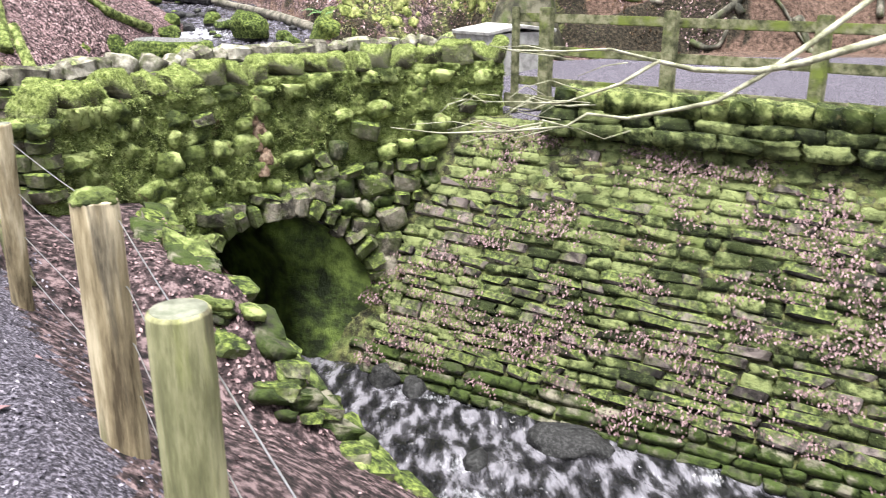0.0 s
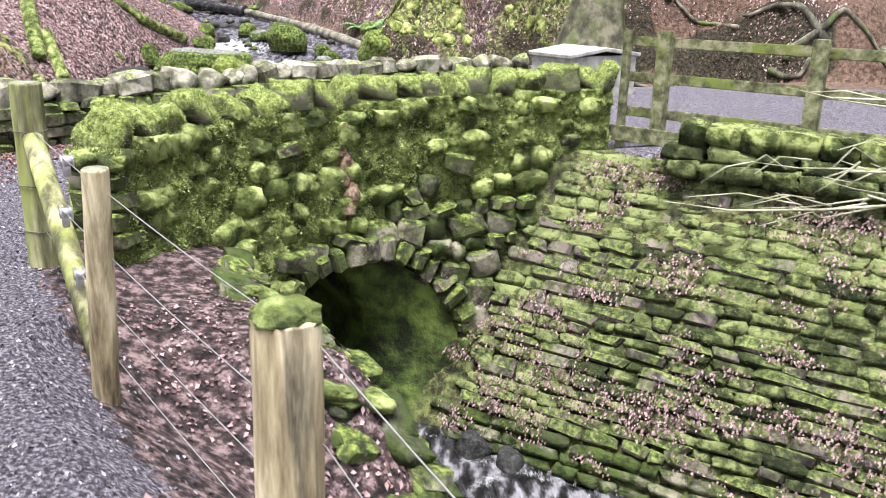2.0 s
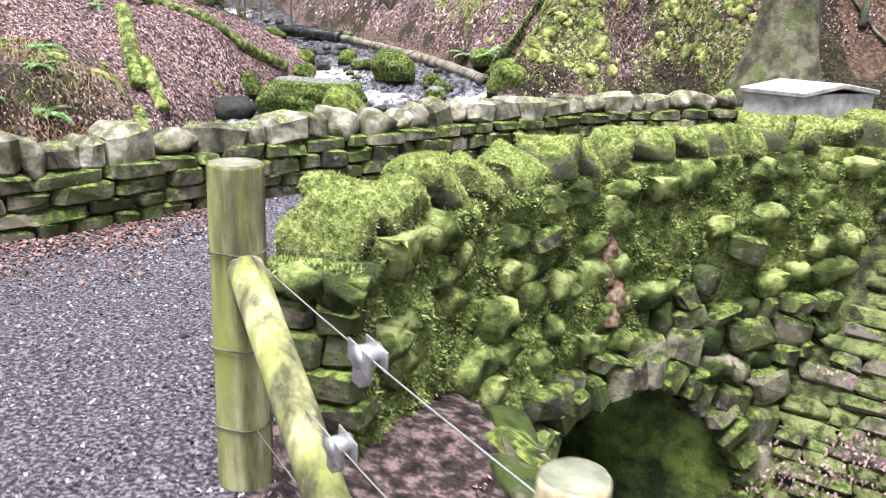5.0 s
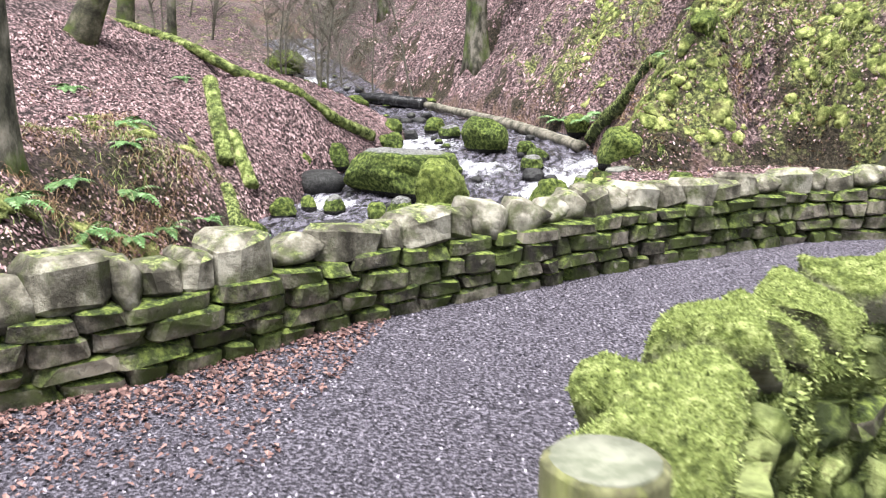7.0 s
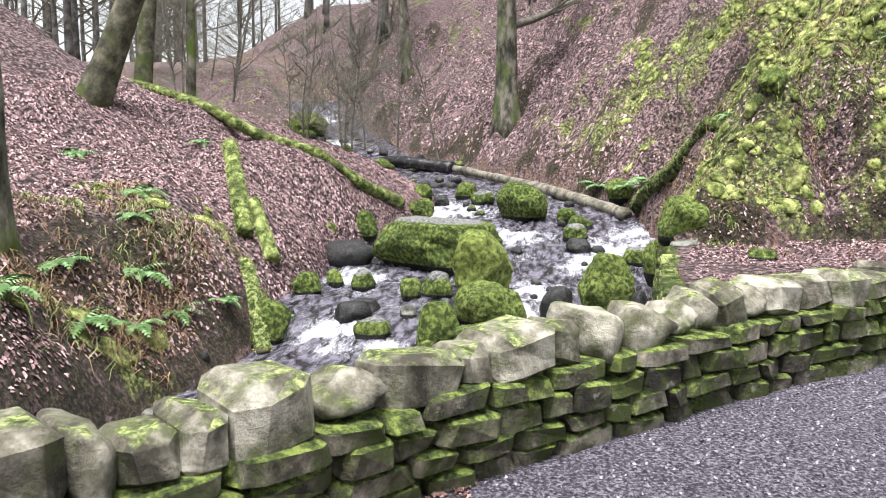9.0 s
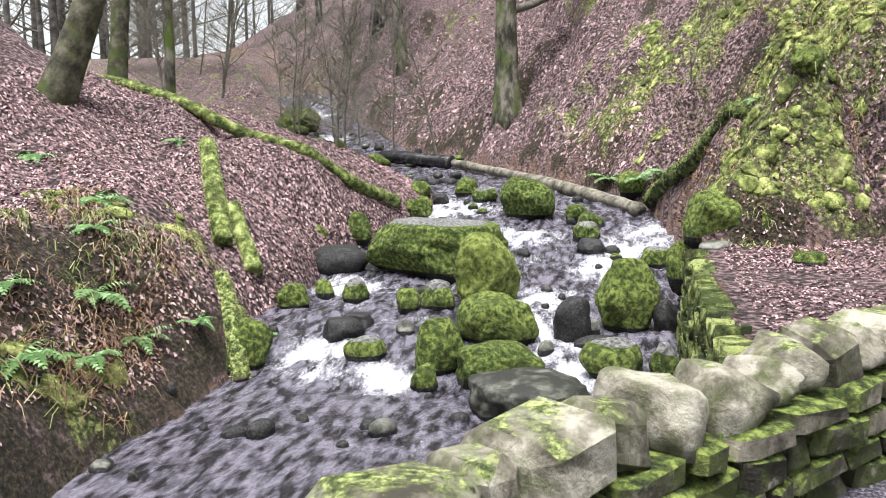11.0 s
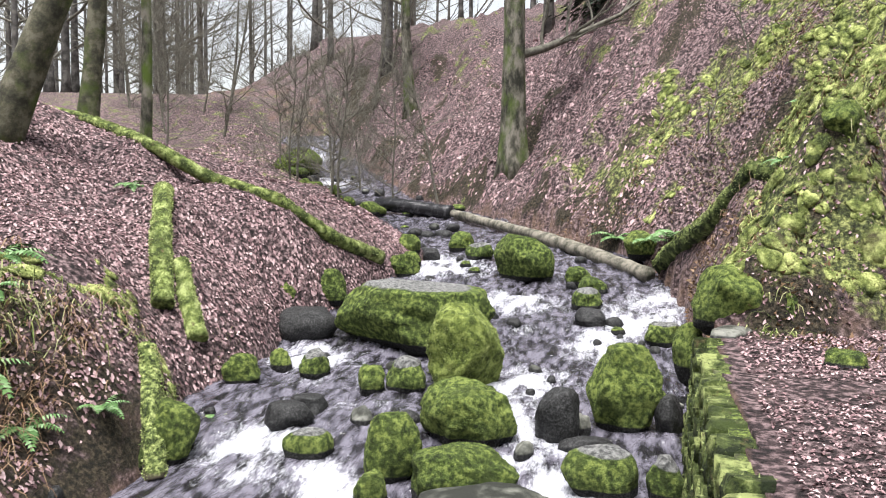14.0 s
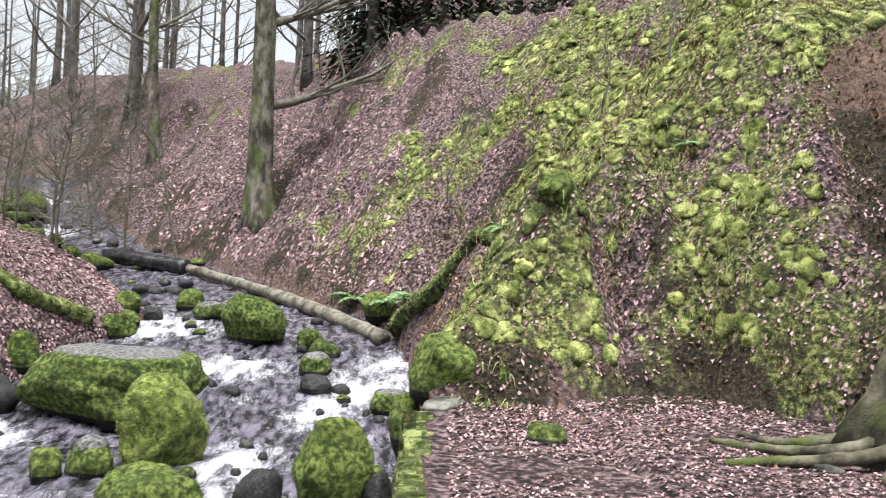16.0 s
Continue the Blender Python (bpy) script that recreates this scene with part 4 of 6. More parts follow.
RF = Vector((0.78, -0.625, 0))
RIN = Vector((0.625, 0.78, 0))
BASE = Vector((1.18, 9.9, 0))
for k, u in enumerate((-0.42, 0.0, 1.5, 3.0, 4.5, 6.0, 7.5)):
    q = BASE + RF * u
    wd = 0.075 if k == 0 else 0.13
    fence_part("post", beam(q + Vector((0, 0, -0.1)), q + Vector((0, 0, 1.3)), wd, wd, RIN))
for z in (1.18, 0.82, 0.46):
    for u0 in (-0.5, 1.5, 3.0, 4.5, 6.0):
        a, b = BASE + RF * u0 + RIN * 0.07, BASE + RF * (u0 + (2.0 if u0 < 0 else 1.5)) + RIN * 0.07
        fence_part("rail", beam(a + Vector((0, 0, z)), b + Vector((0, 0, z + 0.004)), 0.035, 0.1))
fence_part("kickboard", beam(BASE + RF * -0.5 + RIN * -0.09 + Vector((0, 0, 0.24)), BASE + RF * 7.5 + RIN * -0.09 + Vector((0, 0, 0.24)), 0.05, 0.16))

# ---- the stone chest at the upper wall's end ----
chest = tagged(new("stone_chest"), "grey concrete box with a pitched two-leaf lid", "utility box")
chest.location = (1.0, 14.1, 0)
m_conc = material("weathered_concrete", [(0.22, 0.215, 0.2), (0.34, 0.33, 0.31), (0.44, 0.43, 0.4)], scale=5, bump=0.3, bump_scale=40)


def chest_part(name, x0, x1, y0, y1, z0, z1, tilt=0.0, label=""):
    bm = bmesh.new()
    m = Matrix.Rotation(radians(38), 4, "Z") @ Matrix.Translation(((x0 + x1) / 2, (y0 + y1) / 2, (z0 + z1) / 2)) @ Matrix.Rotation(tilt, 4, "Y") @ Matrix.Diagonal((x1 - x0, y1 - y0, z1 - z0, 1))
    bmesh.ops.create_cube(bm, size=1.0, matrix=Matrix.Diagonal((1, 1, 1, 1)))
    bmesh.ops.transform(bm, matrix=m, verts=bm.verts)
    bmesh.ops.bevel(bm, geom=bm.edges[:], offset=0.01, segments=1, affect="EDGES")
    part(name, bm, m_conc, chest, label, False)


chest_part("body", -0.7, 0.7, -0.4, 0.4, -0.05, 0.78)
chest_part("lid", -0.75, 0.0, -0.44, 0.44, 0.8, 0.86, -0.12, "pale grey lid leaf")
chest_part("lid", 0.0, 0.75, -0.44, 0.44, 0.8, 0.86, 0.12, "pale grey lid leaf")


# ---- boulders ----
def boulder_mat(name, dry, wet, moss_lo, moss_hi, rough):
    m = material(name, dry, scale=4, bump=0.6, bump_scale=28, rough=rough, obj_var=0.2, bump_dist=0.03)
    mix_in(m, wet, 0.35, 0.6, "wet", 6.0, 0.2)
    mix_in(m, MOSS, moss_lo, moss_hi, "moss", 4.5, 0.35)
    return m


def moss_rock_mat():
    m = material("mossy_boulder", [(0.02, 0.032, 0.007), (0.07, 0.102, 0.021), (0.215, 0.265, 0.066)], scale=14, spots=[((0.045, 0.065, 0.014), 3.0, 0.53, 0.7)], bump=1.0, bump_scale=30, rough=0.95, obj_var=0.08, bump_dist=0.06)
    mix_in(m, [(0.06, 0.06, 0.06), (0.16, 0.16, 0.155), (0.28, 0.28, 0.27)], 0.4, 0.6, "bare", 3.0, 0.25)
    mix_in(m, WET, 0.35, 0.6, "wet", 6.0, 0.2)
    return m


WET = [(0.004, 0.004, 0.004), (0.014, 0.014, 0.014), (0.045, 0.045, 0.045)]
m_mossrock = moss_rock_mat()
m_brightrock = material("bright_boulder_moss", [(0.05, 0.07, 0.015), (0.16, 0.205, 0.045), (0.36, 0.42, 0.12)], scale=9, bump=1.0, bump_scale=30, bump_dist=0.06, rough=0.95)
m_rock = boulder_mat("river_boulder", [(0.02, 0.021, 0.017), (0.075, 0.077, 0.064), (0.19, 0.19, 0.165)], WET, 0.4, 0.6, 0.6)


def boulder(x, y, w, h, kind="mossy", depth=0.85, top=1.0, seed=0, sub=4, sink=0.18, turn=None, base=None, name="boulder", label=""):
    """A water-worn stone: w across, h above the water. kind: mossy, half, bare, wet."""
    bm = bmesh.new()
    bmesh.ops.create_icosphere(bm, subdivisions=sub, radius=1.0)
    off = Vector((seed * 3.17 + x, seed * 1.71 + y, 0))
    zb = float(max(bed_z(y), ground_z(x, y))) if base is None else base
    turn = seed * 1.3 if turn is None else turn
    planes = breaks(random.Random(seed * 7 + 1), 9, 0.68, 0.92)
    for v in bm.verts:
        n = v.co.normalized()
        q = knocked(n.copy(), planes, 0.8)
        k = 1 + 0.2 * noise.noise(n * 1.0 + off) + 0.1 * noise.noise(n * 2.3 + off) + 0.05 * noise.noise(n * 5 + off)
        furry = 0.018 if kind == "mossy" else 0.006
        k += furry * noise.noise(n * 12 + off) * 1.5 + 0.012 * noise.noise(n * 24 + off)
        q = q * k
        if q.z > top:
            q.z = top + (q.z - top) * 0.35
        v.co = q
    zt = max(v.co.z for v in bm.verts)
    xm = max(v.co.x for v in bm.verts) - min(v.co.x for v in bm.verts)
    c, s_ = math.cos(turn), math.sin(turn)
    wet, moss, bare = [], [], []
    low = zb - sink
    for v in bm.verts:
        n = v.co.normalized()
        zz = (v.co.z / zt + 1) / 2
        X_, Y_ = v.co.x * w / xm, v.co.y * w * depth / xm
        v.co = Vector((x + X_ * c - Y_ * s_, y + X_ * s_ + Y_ * c, low + zz * (h + sink)))
        hgt = v.co.z - zb
        wet.append(0.0 if name == "moss_hummock" else 1 - smooth(0.0, 0.1, hgt) if kind != "wet" else 0.9)
        cover = {"mossy": 0.75, "half": 0.5, "bare": 0.1, "wet": 0.0}[kind]
        m_ = cover * smooth(0.0, 0.14, hgt) if kind != "half" else (0.72 * smooth(0.05, 0.2, hgt) * (1 - 0.75 * smooth(0.75, 0.95, n.z)))
        moss.append(float(m_))
        bare.append(float(0.9 * smooth(0.5, 0.8, n.z)) if kind == "half" else 0.0)
    ob = part(name, bm, m_mossrock if kind in ("mossy", "half") else m_rock)
    for nm, a in (("wet", wet), ("moss", moss), ("bare", bare)):
        at = ob.data.attributes.new(nm, "FLOAT", "POINT")
        at.data.foreach_set("value", np.array(a, np.float32))
    tagged(ob, label or {"mossy": "rounded boulder thickly covered in green moss", "half": "mossy boulder with a bare grey top", "bare": "smooth grey stone lying in the brook", "wet": "dark wet stone in the brook"}[kind], "boulder" if w > 0.5 else "stone")
    if w > 0.35 and kind == "mossy":
        FURRED.append(ob)
    return ob


FURRED = []
boulder(-7.2, 22.77, 2.6, 0.94, "half", 0.72, 0.55, 1, 5, turn=0.05, label="broad flat-topped boulder, mossy sides and bare grey top")
boulder(-6.06, 20.74, 1.08, 1.12, "mossy", 0.75, 1.0, 2, 5, turn=0.4, label="tall leaning boulder in bright green moss").data.materials[0] = m_brightrock
boulder(-5.73, 19.03, 1.13, 0.65, "mossy", 0.8, 0.9, 3, 5, turn=-0.2)
boulder(-3.94, 19.66, 0.9, 1.0, "mossy", 0.8, 0.85, 4, 5, turn=0.1, label="squared block of a boulder under green moss")
boulder(-6.33, 18.0, 0.62, 0.68, "mossy", 0.9, 1, 5)
boulder(-5.57, 17.82, 1.12, 0.46, "mossy", 0.7, 0.8, 6, turn=0.2)
boulder(-5.05, 16.85, 1.5, 0.42, "bare", 0.85, 0.45, 7, 5, turn=-0.35, label="wide wet slab of grey-green rock in the pool")
boulder(-6.41, 17.49, 0.38, 0.31, "mossy", 0.9, 1, 8)
boulder(-4.13, 18.13, 0.78, 0.43, "half", 0.75, 0.6, 9, turn=0.1)
boulder(-4.65, 19.24, 0.6, 0.56, "wet", 0.8, 0.7, 10, turn=0.6)
boulder(-8.91, 18.05, 0.78, 0.64, "mossy", 0.85, 0.8, 11, base=-1.38)
boulder(-6.81, 20.46, 0.6, 0.43, "half", 0.85, 0.8, 12)
boulder(-7.23, 20.29, 0.41, 0.34, "mossy", 0.9, 0.9, 13)
boulder(-5.98, 26.74, 1.44, 0.88, "mossy", 0.7, 0.9, 14)
boulder(-2.65, 20.5, 1.12, 0.72, "mossy", 0.75, 0.85, 15, turn=0.7, base=0.05)
boulder(-2.13, 20.25, 0.46, 0.42, "mossy", 0.9, 0.9, 16, base=0.08)
boulder(-3.57, 28.45, 0.77, 0.55, "mossy", 0.9, 0.9, 17)
boulder(-7.68, 29.17, 0.7, 0.42, "mossy", 0.9, 0.9, 18)
boulder(-7.11, 28.23, 0.7, 0.36, "half", 0.8, 0.8, 19)
boulder(-9.2, 24.1, 0.74, 0.6, "mossy", 0.9, 0.9, 20, base=-0.52)
boulder(-9.75, 23.2, 0.58, 0.45, "mossy", 0.9, 0.9, 21, base=-0.48)
boulder(-9.12, 22.7, 1.29, 0.5, "wet", 0.6, 0.8, 22, turn=0.1, base=-0.9)
boulder(-9.12, 20.32, 0.56, 0.38, "mossy", 0.9, 0.9, 23, base=-1.08)
boulder(-8.83, 21.02, 0.35, 0.28, "mossy", 0.9, 0.9, 24)
boulder(-8.21, 20.82, 0.52, 0.34, "half", 0.9, 0.9, 25)
boulder(-7.87, 18.96, 0.62, 0.27, "wet", 0.7, 0.8, 26, turn=0.2)
boulder(-7.36, 18.33, 0.58, 0.28, "half", 0.8, 0.6, 27)
boulder(-7.81, 19.49, 0.64, 0.17, "wet", 0.8, 0.7, 28)
boulder(-7.0, 19.12, 0.28, 0.2, "bare", 0.8, 0.9, 29)
boulder(-4.57, 24.93, 0.73, 0.34, "half", 0.7, 0.8, 30)
boulder(-4.5, 23.92, 0.54, 0.28, "wet", 0.8, 0.8, 31)
boulder(-4.82, 26.45, 0.57, 0.33, "mossy", 0.8, 0.8, 32)
boulder(-4.52, 25.98, 0.55, 0.26, "mossy", 0.8, 0.8, 33)
boulder(-3.31, 23.18, 0.56, 0.35, "half", 0.8, 0.7, 34)
boulder(-3.12, 20.7, 0.5, 0.6, "mossy", 0.9, 0.9, 35, base=-0.6)
boulder(-3.52, 18.07, 0.42, 0.42, "half", 0.8, 0.9, 36)
boulder(-3.42, 19.53, 0.4, 0.46, "wet", 0.8, 0.9, 37)
boulder(-4.34, 18.92, 0.63, 0.15, "wet", 0.6, 0.8, 56, turn=0.2)
boulder(-4.44, 19.43, 0.34, 0.2, "bare", 0.8, 0.9, 57)
boulder(-4.2, 16.4, 0.6, 0.24, "mossy", 0.8, 0.8, 58)
boulder(-8.16, 27.89, 0.53, 0.25, "wet", 0.8, 0.9, 38)
boulder(-8.6, 27.6, 0.6, 0.4, "mossy", 0.8, 0.9, 39, base=0.1)
boulder(-8.45, 27.2, 0.5, 0.26, "mossy", 0.8, 0.9, 41, base=-0.1)
boulder(-17.2, 43.0, 2.2, 1.1, "mossy", 0.8, 0.9, 40, 4)
boulder(-9.32, 17.57, 0.42, 0.28, "mossy", 0.8, 0.9, 42, base=-1.42)
boulder(-8.98, 17.65, 0.29, 0.25, "mossy", 0.8, 0.9, 43, base=-1.4)
boulder(-8.5, 26.7, 0.8, 0.45, "mossy", 0.8, 0.9, 46, base=-0.3)
boulder(-1.87, 18.3, 0.55, 0.16, "mossy", 0.8, 0.9, 47, base=0.03)
boulder(0.3, 17.4, 0.45, 0.13, "bare", 0.7, 0.9, 48, base=0.05, label="flat pale stone half sunk in the trodden earth")
boulder(-2.75, 19.75, 0.8, 0.12, "bare", 0.6, 0.5, 49, base=0.0, label="flat grey stone at the end of the ledge")
boulder(-0.62, 8.35, 0.4, 0.22, "wet", 0.9, 0.9, 51, base=-2.6)
boulder(-0.3, 8.15, 0.5, 0.16, "wet", 0.6, 0.9, 52, base=-2.6)
boulder(1.2, 7.0, 0.9, 0.2, "wet", 0.7, 0.8, 53, base=-2.6, turn=-0.5)
boulder(0.3, 6.7, 0.4, 0.12, "wet", 0.7, 0.8, 54, base=-2.58)
boulder(2.2, 5.3, 1.1, 0.3, "wet", 0.7, 0.8, 55, base=-2.6, turn=-0.5)
# small loose stones in the bed
r8 = random.Random(11)
for k in range(120):
    y = r8.uniform(12.5, 30) if k < 90 else r8.uniform(30, 46)
    xl, xr = float(np.interp(y, LEFT_Y, LEFT_X)), float(np.interp(y, LEFT_Y, RIGHT_X))
    x = r8.uniform(xl + 0.1, xr - 0.1)
    if y < 16.5 and r8.random() < 0.4:
        x = r8.uniform(xl - 0.2, xl + 1.0)
    w = r8.uniform(0.12, 0.34) * (1.6 if y > 30 else 1)
    boulder(x, y, w, w * r8.uniform(0.25, 0.5), r8.choice(["wet", "wet", "wet", "bare", "mossy"]), 0.8, 0.8, 100 + k, 2, 0.1, name="stone")


# ---- wing of rough stones beside the arch ----
def wing():
    core = tagged(new("wing_wall"), "broken mossy wing wall of rough stones falling to the brook", "retaining wall", kind="structure")
    r = random.Random(5)
    n = 0
    while n < 210:
        x, y = r.uniform(-2.5, -0.1), r.uniform(4.7, 8.0)
        f = -float(side(FENCE, np.array(x), np.array(y))[0])
        w_ = float(side(DOWN_WALL, np.array(x), np.array(y))[0])
        s_ = 0.5238 * x + 0.852 * y
        z = float(ground_z(x, y))
        if not (1.05 < f < 2.5 and w_ > 0.3 and s_ < 5.6 and z > -2.55):
            continue
        n += 1
        sz = r.uniform(0.1, 0.2)
        me = r.choice(UPST if r.random() < 0.4 else ROUND if r.random() < 0.6 else CUSH)
        place(me, Vector((x, y, z - 0.02)), (0.5, -0.8, r.uniform(-0.3, 0.3)), (0.25 + r.uniform(-0.2, 0.2), 0.2, 1), (sz * 1.7, sz * 1.2, sz * 0.6), core, r.uniform(-0.4, 0.4))


# ---- fallen logs ----
def log(name, pts, r0, r1, mat, label, wob=0.02, sides=14, category="log"):
    fine, rad = [], []
    n = len(pts)
    for i in range(n - 1):
        for k in range(10):
            f = (i + k / 10) / (n - 1)
            q = Vector(pts[i]).lerp(Vector(pts[i + 1]), k / 10)
            fine.append(q)
            rad.append((r0 + (r1 - r0) * f) * (1 + 0.15 * noise.noise(q * 1.7)))
    fine.append(Vector(pts[-1]))
    rad.append(r1)
    for _ in range(3):
        fine = [fine[0]] + [(fine[i - 1] + fine[i] * 2 + fine[i + 1]) / 4 for i in range(1, len(fine) - 1)] + [fine[-1]]
    bm = bmesh.new()
    tube(bm, fine, rad, sides)
    for v in bm.verts:
        v.co += noise.noise_vector(v.co * 6) * wob + noise.noise_vector(v.co * 17) * wob * 0.5
    ob = tagged(part(name, bm, mat), label, category)
    return ob


m_mosslog = material("mossy_log", [(0.05, 0.04, 0.03), (0.12, 0.1, 0.07), (0.2, 0.17, 0.12)], scale=5, bump=0.8, bump_scale=25)
mix_in(m_mosslog, MOSS, -0.1, 0.3, "up", 2.5, 0.5)


def on_ground(pts, lift):
    return [(x, y, float(ground_z(x, y)) + lift) for x, y in pts]


L1 = log("fallen_log", on_ground([(-16.6, 25.9), (-14.6, 25.0), (-12.7, 23.9), (-11.4, 23.9), (-10.2, 24.0), (-9.3, 24.8), (-8.8, 26.1)], 0.08), 0.1, 0.15, m_wallmoss, "long thin fallen trunk furred with moss on the leafy bank")
L2 = log("fallen_log", on_ground([(-11.4, 22.3), (-10.6, 20.8), (-10.1, 20.0)], 0.12), 0.15, 0.16, m_wallmoss, "short log under bright yellow-green moss on the bank")
L2b = log("fallen_log", on_ground([(-9.5, 18.6), (-9.1, 18.0), (-8.75, 17.5)], 0.1), 0.13, 0.12, m_mosslog, "stub of mossy log at the water's edge")
L2c = log("fallen_log", on_ground([(-10.25, 20.75), (-9.95, 20.4), (-9.65, 20.1)], 0.06), 0.12, 0.16, m_wallmoss, "mossy stump of log beside the short log on the bank")
L3 = log("fallen_log", [(-8.8, 33.8, 0.7), (-7.4, 32.2, 0.52), (-6.1, 30.6, 0.36), (-4.9, 29.0, 0.16), (-3.45, 26.9, -0.12)], 0.12, 0.17, m_bark, "bare fallen trunk lying across the brook, moss on top")
L4 = log("fallen_log", on_ground([(-3.2, 27.3), (-2.85, 26.0), (-2.45, 24.6), (-2.0, 23.95), (-1.7, 23.6)], 0.06), 0.2, 0.17, m_moss, "broken mossy trunk leaning on the bank", 0.05)
L5 = boulder(-1.27, 21.6, 0.7, 0.22, "mossy", 0.8, 0.9, 61, 4, 0.4, base=float(ground_z(-1.35, 21.5)), name="moss_hummock", label="rounded mossy stump end on the bank")
L6 = log("fallen_log", [(-5.2, 31.3, 0.35), (-3.9, 29.6, 0.35), (-2.6, 28.4, 0.5)], 0.12, 0.12, m_bark, "dark wet branch at the foot of the bank")
L7 = log("fallen_log", [(-11.4, 34.8, 0.9), (-10.2, 34.4, 0.82), (-8.9, 34.0, 0.68)], 0.2, 0.24, m_wetstone, "dark rotten log damming the brook")
LOGS = [L1, L2, L2b, L2c, L4]


# ---- trees ----
m_trunk = material("beech_bark", [(0.025, 0.025, 0.018), (0.095, 0.09, 0.068), (0.22, 0.2, 0.165)], scale=4, bump=0.6, bump_scale=22, stretch=(1, 1, 0.5), spots=[((0.08, 0.12, 0.02), 1.6, 0.5, 0.66)])
m_mosstrunk = material("mossy_bark", [(0.03, 0.03, 0.02), (0.075, 0.072, 0.045), (0.15, 0.14, 0.1)], scale=4, bump=0.8, bump_scale=20, spots=[((0.06, 0.085, 0.016), 1.8, 0.5, 0.66)])
m_twig = material("twig", [(0.08, 0.075, 0.06), (0.17, 0.16, 0.13)], scale=8, bump=0.2)
m_pinetrunk = material("far_bark", [(0.05, 0.047, 0.042), (0.1, 0.095, 0.088), (0.17, 0.16, 0.145)], scale=2, bump=0.5, bump_scale=12)


def limbs(bm, start, d, ln, r, depth, rr, sides=5):
    """A bare branch that forks."""
    pts, rad = [Vector(start)], [r]
    d = Vector(d).normalized()
    n = 5
    for i in range(n):
        d = (d + Vector((rr.uniform(-0.25, 0.25), rr.uniform(-0.25, 0.25), rr.uniform(-0.1, 0.2)))).normalized()
        pts.append(pts[-1] + d * ln / n)
        rad.append(r * (1 - 0.75 * (i + 1) / n))
    tube(bm, pts, rad, sides, False)
    if depth > 0:
        for i in range(1, n + 1):
            for _ in range(2 if depth > 1 else 1):
                dd = (d + Vector((rr.uniform(-1, 1), rr.uniform(-1, 1), rr.uniform(-0.4, 0.7)))).normalized()
                limbs(bm, pts[i], dd, ln * rr.uniform(0.35, 0.6), max(rad[i] * 0.6, 0.006), depth - 1, rr, 3 if depth < 2 else 4)


def tree(x, y, height, r, lean, mat, label, seed, z=None, branches=9, first=0.3, flare=1.5, twigs=2):
    rr = random.Random(seed)
    base = float(ground_z(x, y)) - 0.2 - 1.3 * r if z is None else z
    root = tagged(new("tree"), label, "tree")
    root.location = (x, y, base)
    bm = bmesh.new()
    pts, rad = [], []
    n = 22
    for i in range(n + 1):
        f = i / n
        bend = 0.12 * math.sin(f * 5 + seed)
        pts.append((lean[0] * f * height + bend * lean[1] + 0.05 * math.sin(f * 9 + seed), lean[1] * f * height + bend * 0.3, height * f))
        rad.append(r * (1 - 0.75 * f) * (1 + (flare - 1) * math.exp(-f * height / (r * 2.2))))
    tube(bm, pts, rad, 20)
    for v in bm.verts:
        hz = v.co.z
        ang = math.atan2(v.co.y, v.co.x)
        k = math.exp(-hz / (r * 2.5))
        v.co.x += 0.25 * r * k * math.cos(ang) * math.sin(ang * 5 + seed)
        v.co.y += 0.25 * r * k * math.sin(ang) * math.sin(ang * 5 + seed)
        v.co += noise.noise_vector(v.co * 2.5) * r * 0.1
    part("trunk", bm, mat, root)
    bm = bmesh.new()
    for b in range(branches):
        f = first + (0.95 - first) * (b + rr.random()) / branches
        i = int(f * n)
        th = rr.uniform(0, math.tau)
        limbs(bm, pts[i], (math.cos(th), math.sin(th), 0.35), height * 0.28 * (1.15 - f * 0.6), max(rad[i] * 0.45, 0.02), twigs, rr)
    part("crown", bm, m_twig, root, "bare winter branches")
    return root


tree(-14.5, 22.0, 13, 0.3, (0.42, 0.1), m_mosstrunk, "leaning tree with thick green moss on its trunk", 1, branches=5, first=0.5)
tree(-15.9, 26.6, 14, 0.24, (0.12, 0.05), m_mosstrunk, "mossy tree on the leafy bank", 2, branches=6, first=0.45)
tree(-13.3, 46.5, 16, 0.26, (-0.06, 0.0), m_trunk, "slim grey tree leaning over the slope", 3, branches=8, first=0.3)
tree(-7.3, 36.3, 18, 0.42, (-0.035, 0.0), m_trunk, "large beech with grey bark and mossy foot on the hillside", 4, branches=9, first=0.22)
tree(-10.95, 14.9, 12, 0.26, (-0.01, -0.02), m_trunk, "grey tree with exposed roots on the bank", 5, branches=4, first=0.6)
tree(1.65, 17.7, 14, 0.42, (0.03, 0.05), m_mosstrunk, "old tree with buttress roots above the path", 6, z=0.0, flare=2.4, branches=6, first=0.5)
tree(-15.0, 27.6, 13, 0.14, (0.02, 0.02), m_trunk, "slim young tree on the leafy bank", 7, branches=8, first=0.3)
tree(-12.2, 33.2, 5, 0.045, (0.08, 0), m_twig, "thin bare sapling by the brook", 8, branches=14, first=0.15)
tree(-14.0, 38.5, 6, 0.06, (-0.1, 0), m_twig, "thin bare sapling by the brook", 9, branches=16, first=0.12)
tree(-9.9, 37.5, 6, 0.05, (-0.25, 0), m_twig, "leaning bare sapling on the slope", 10, branches=10, first=0.3)
tree(-16.2, 40.0, 6, 0.05, (0.1, 0), m_twig, "thin bare sapling by the brook", 14, branches=16, first=0.12)
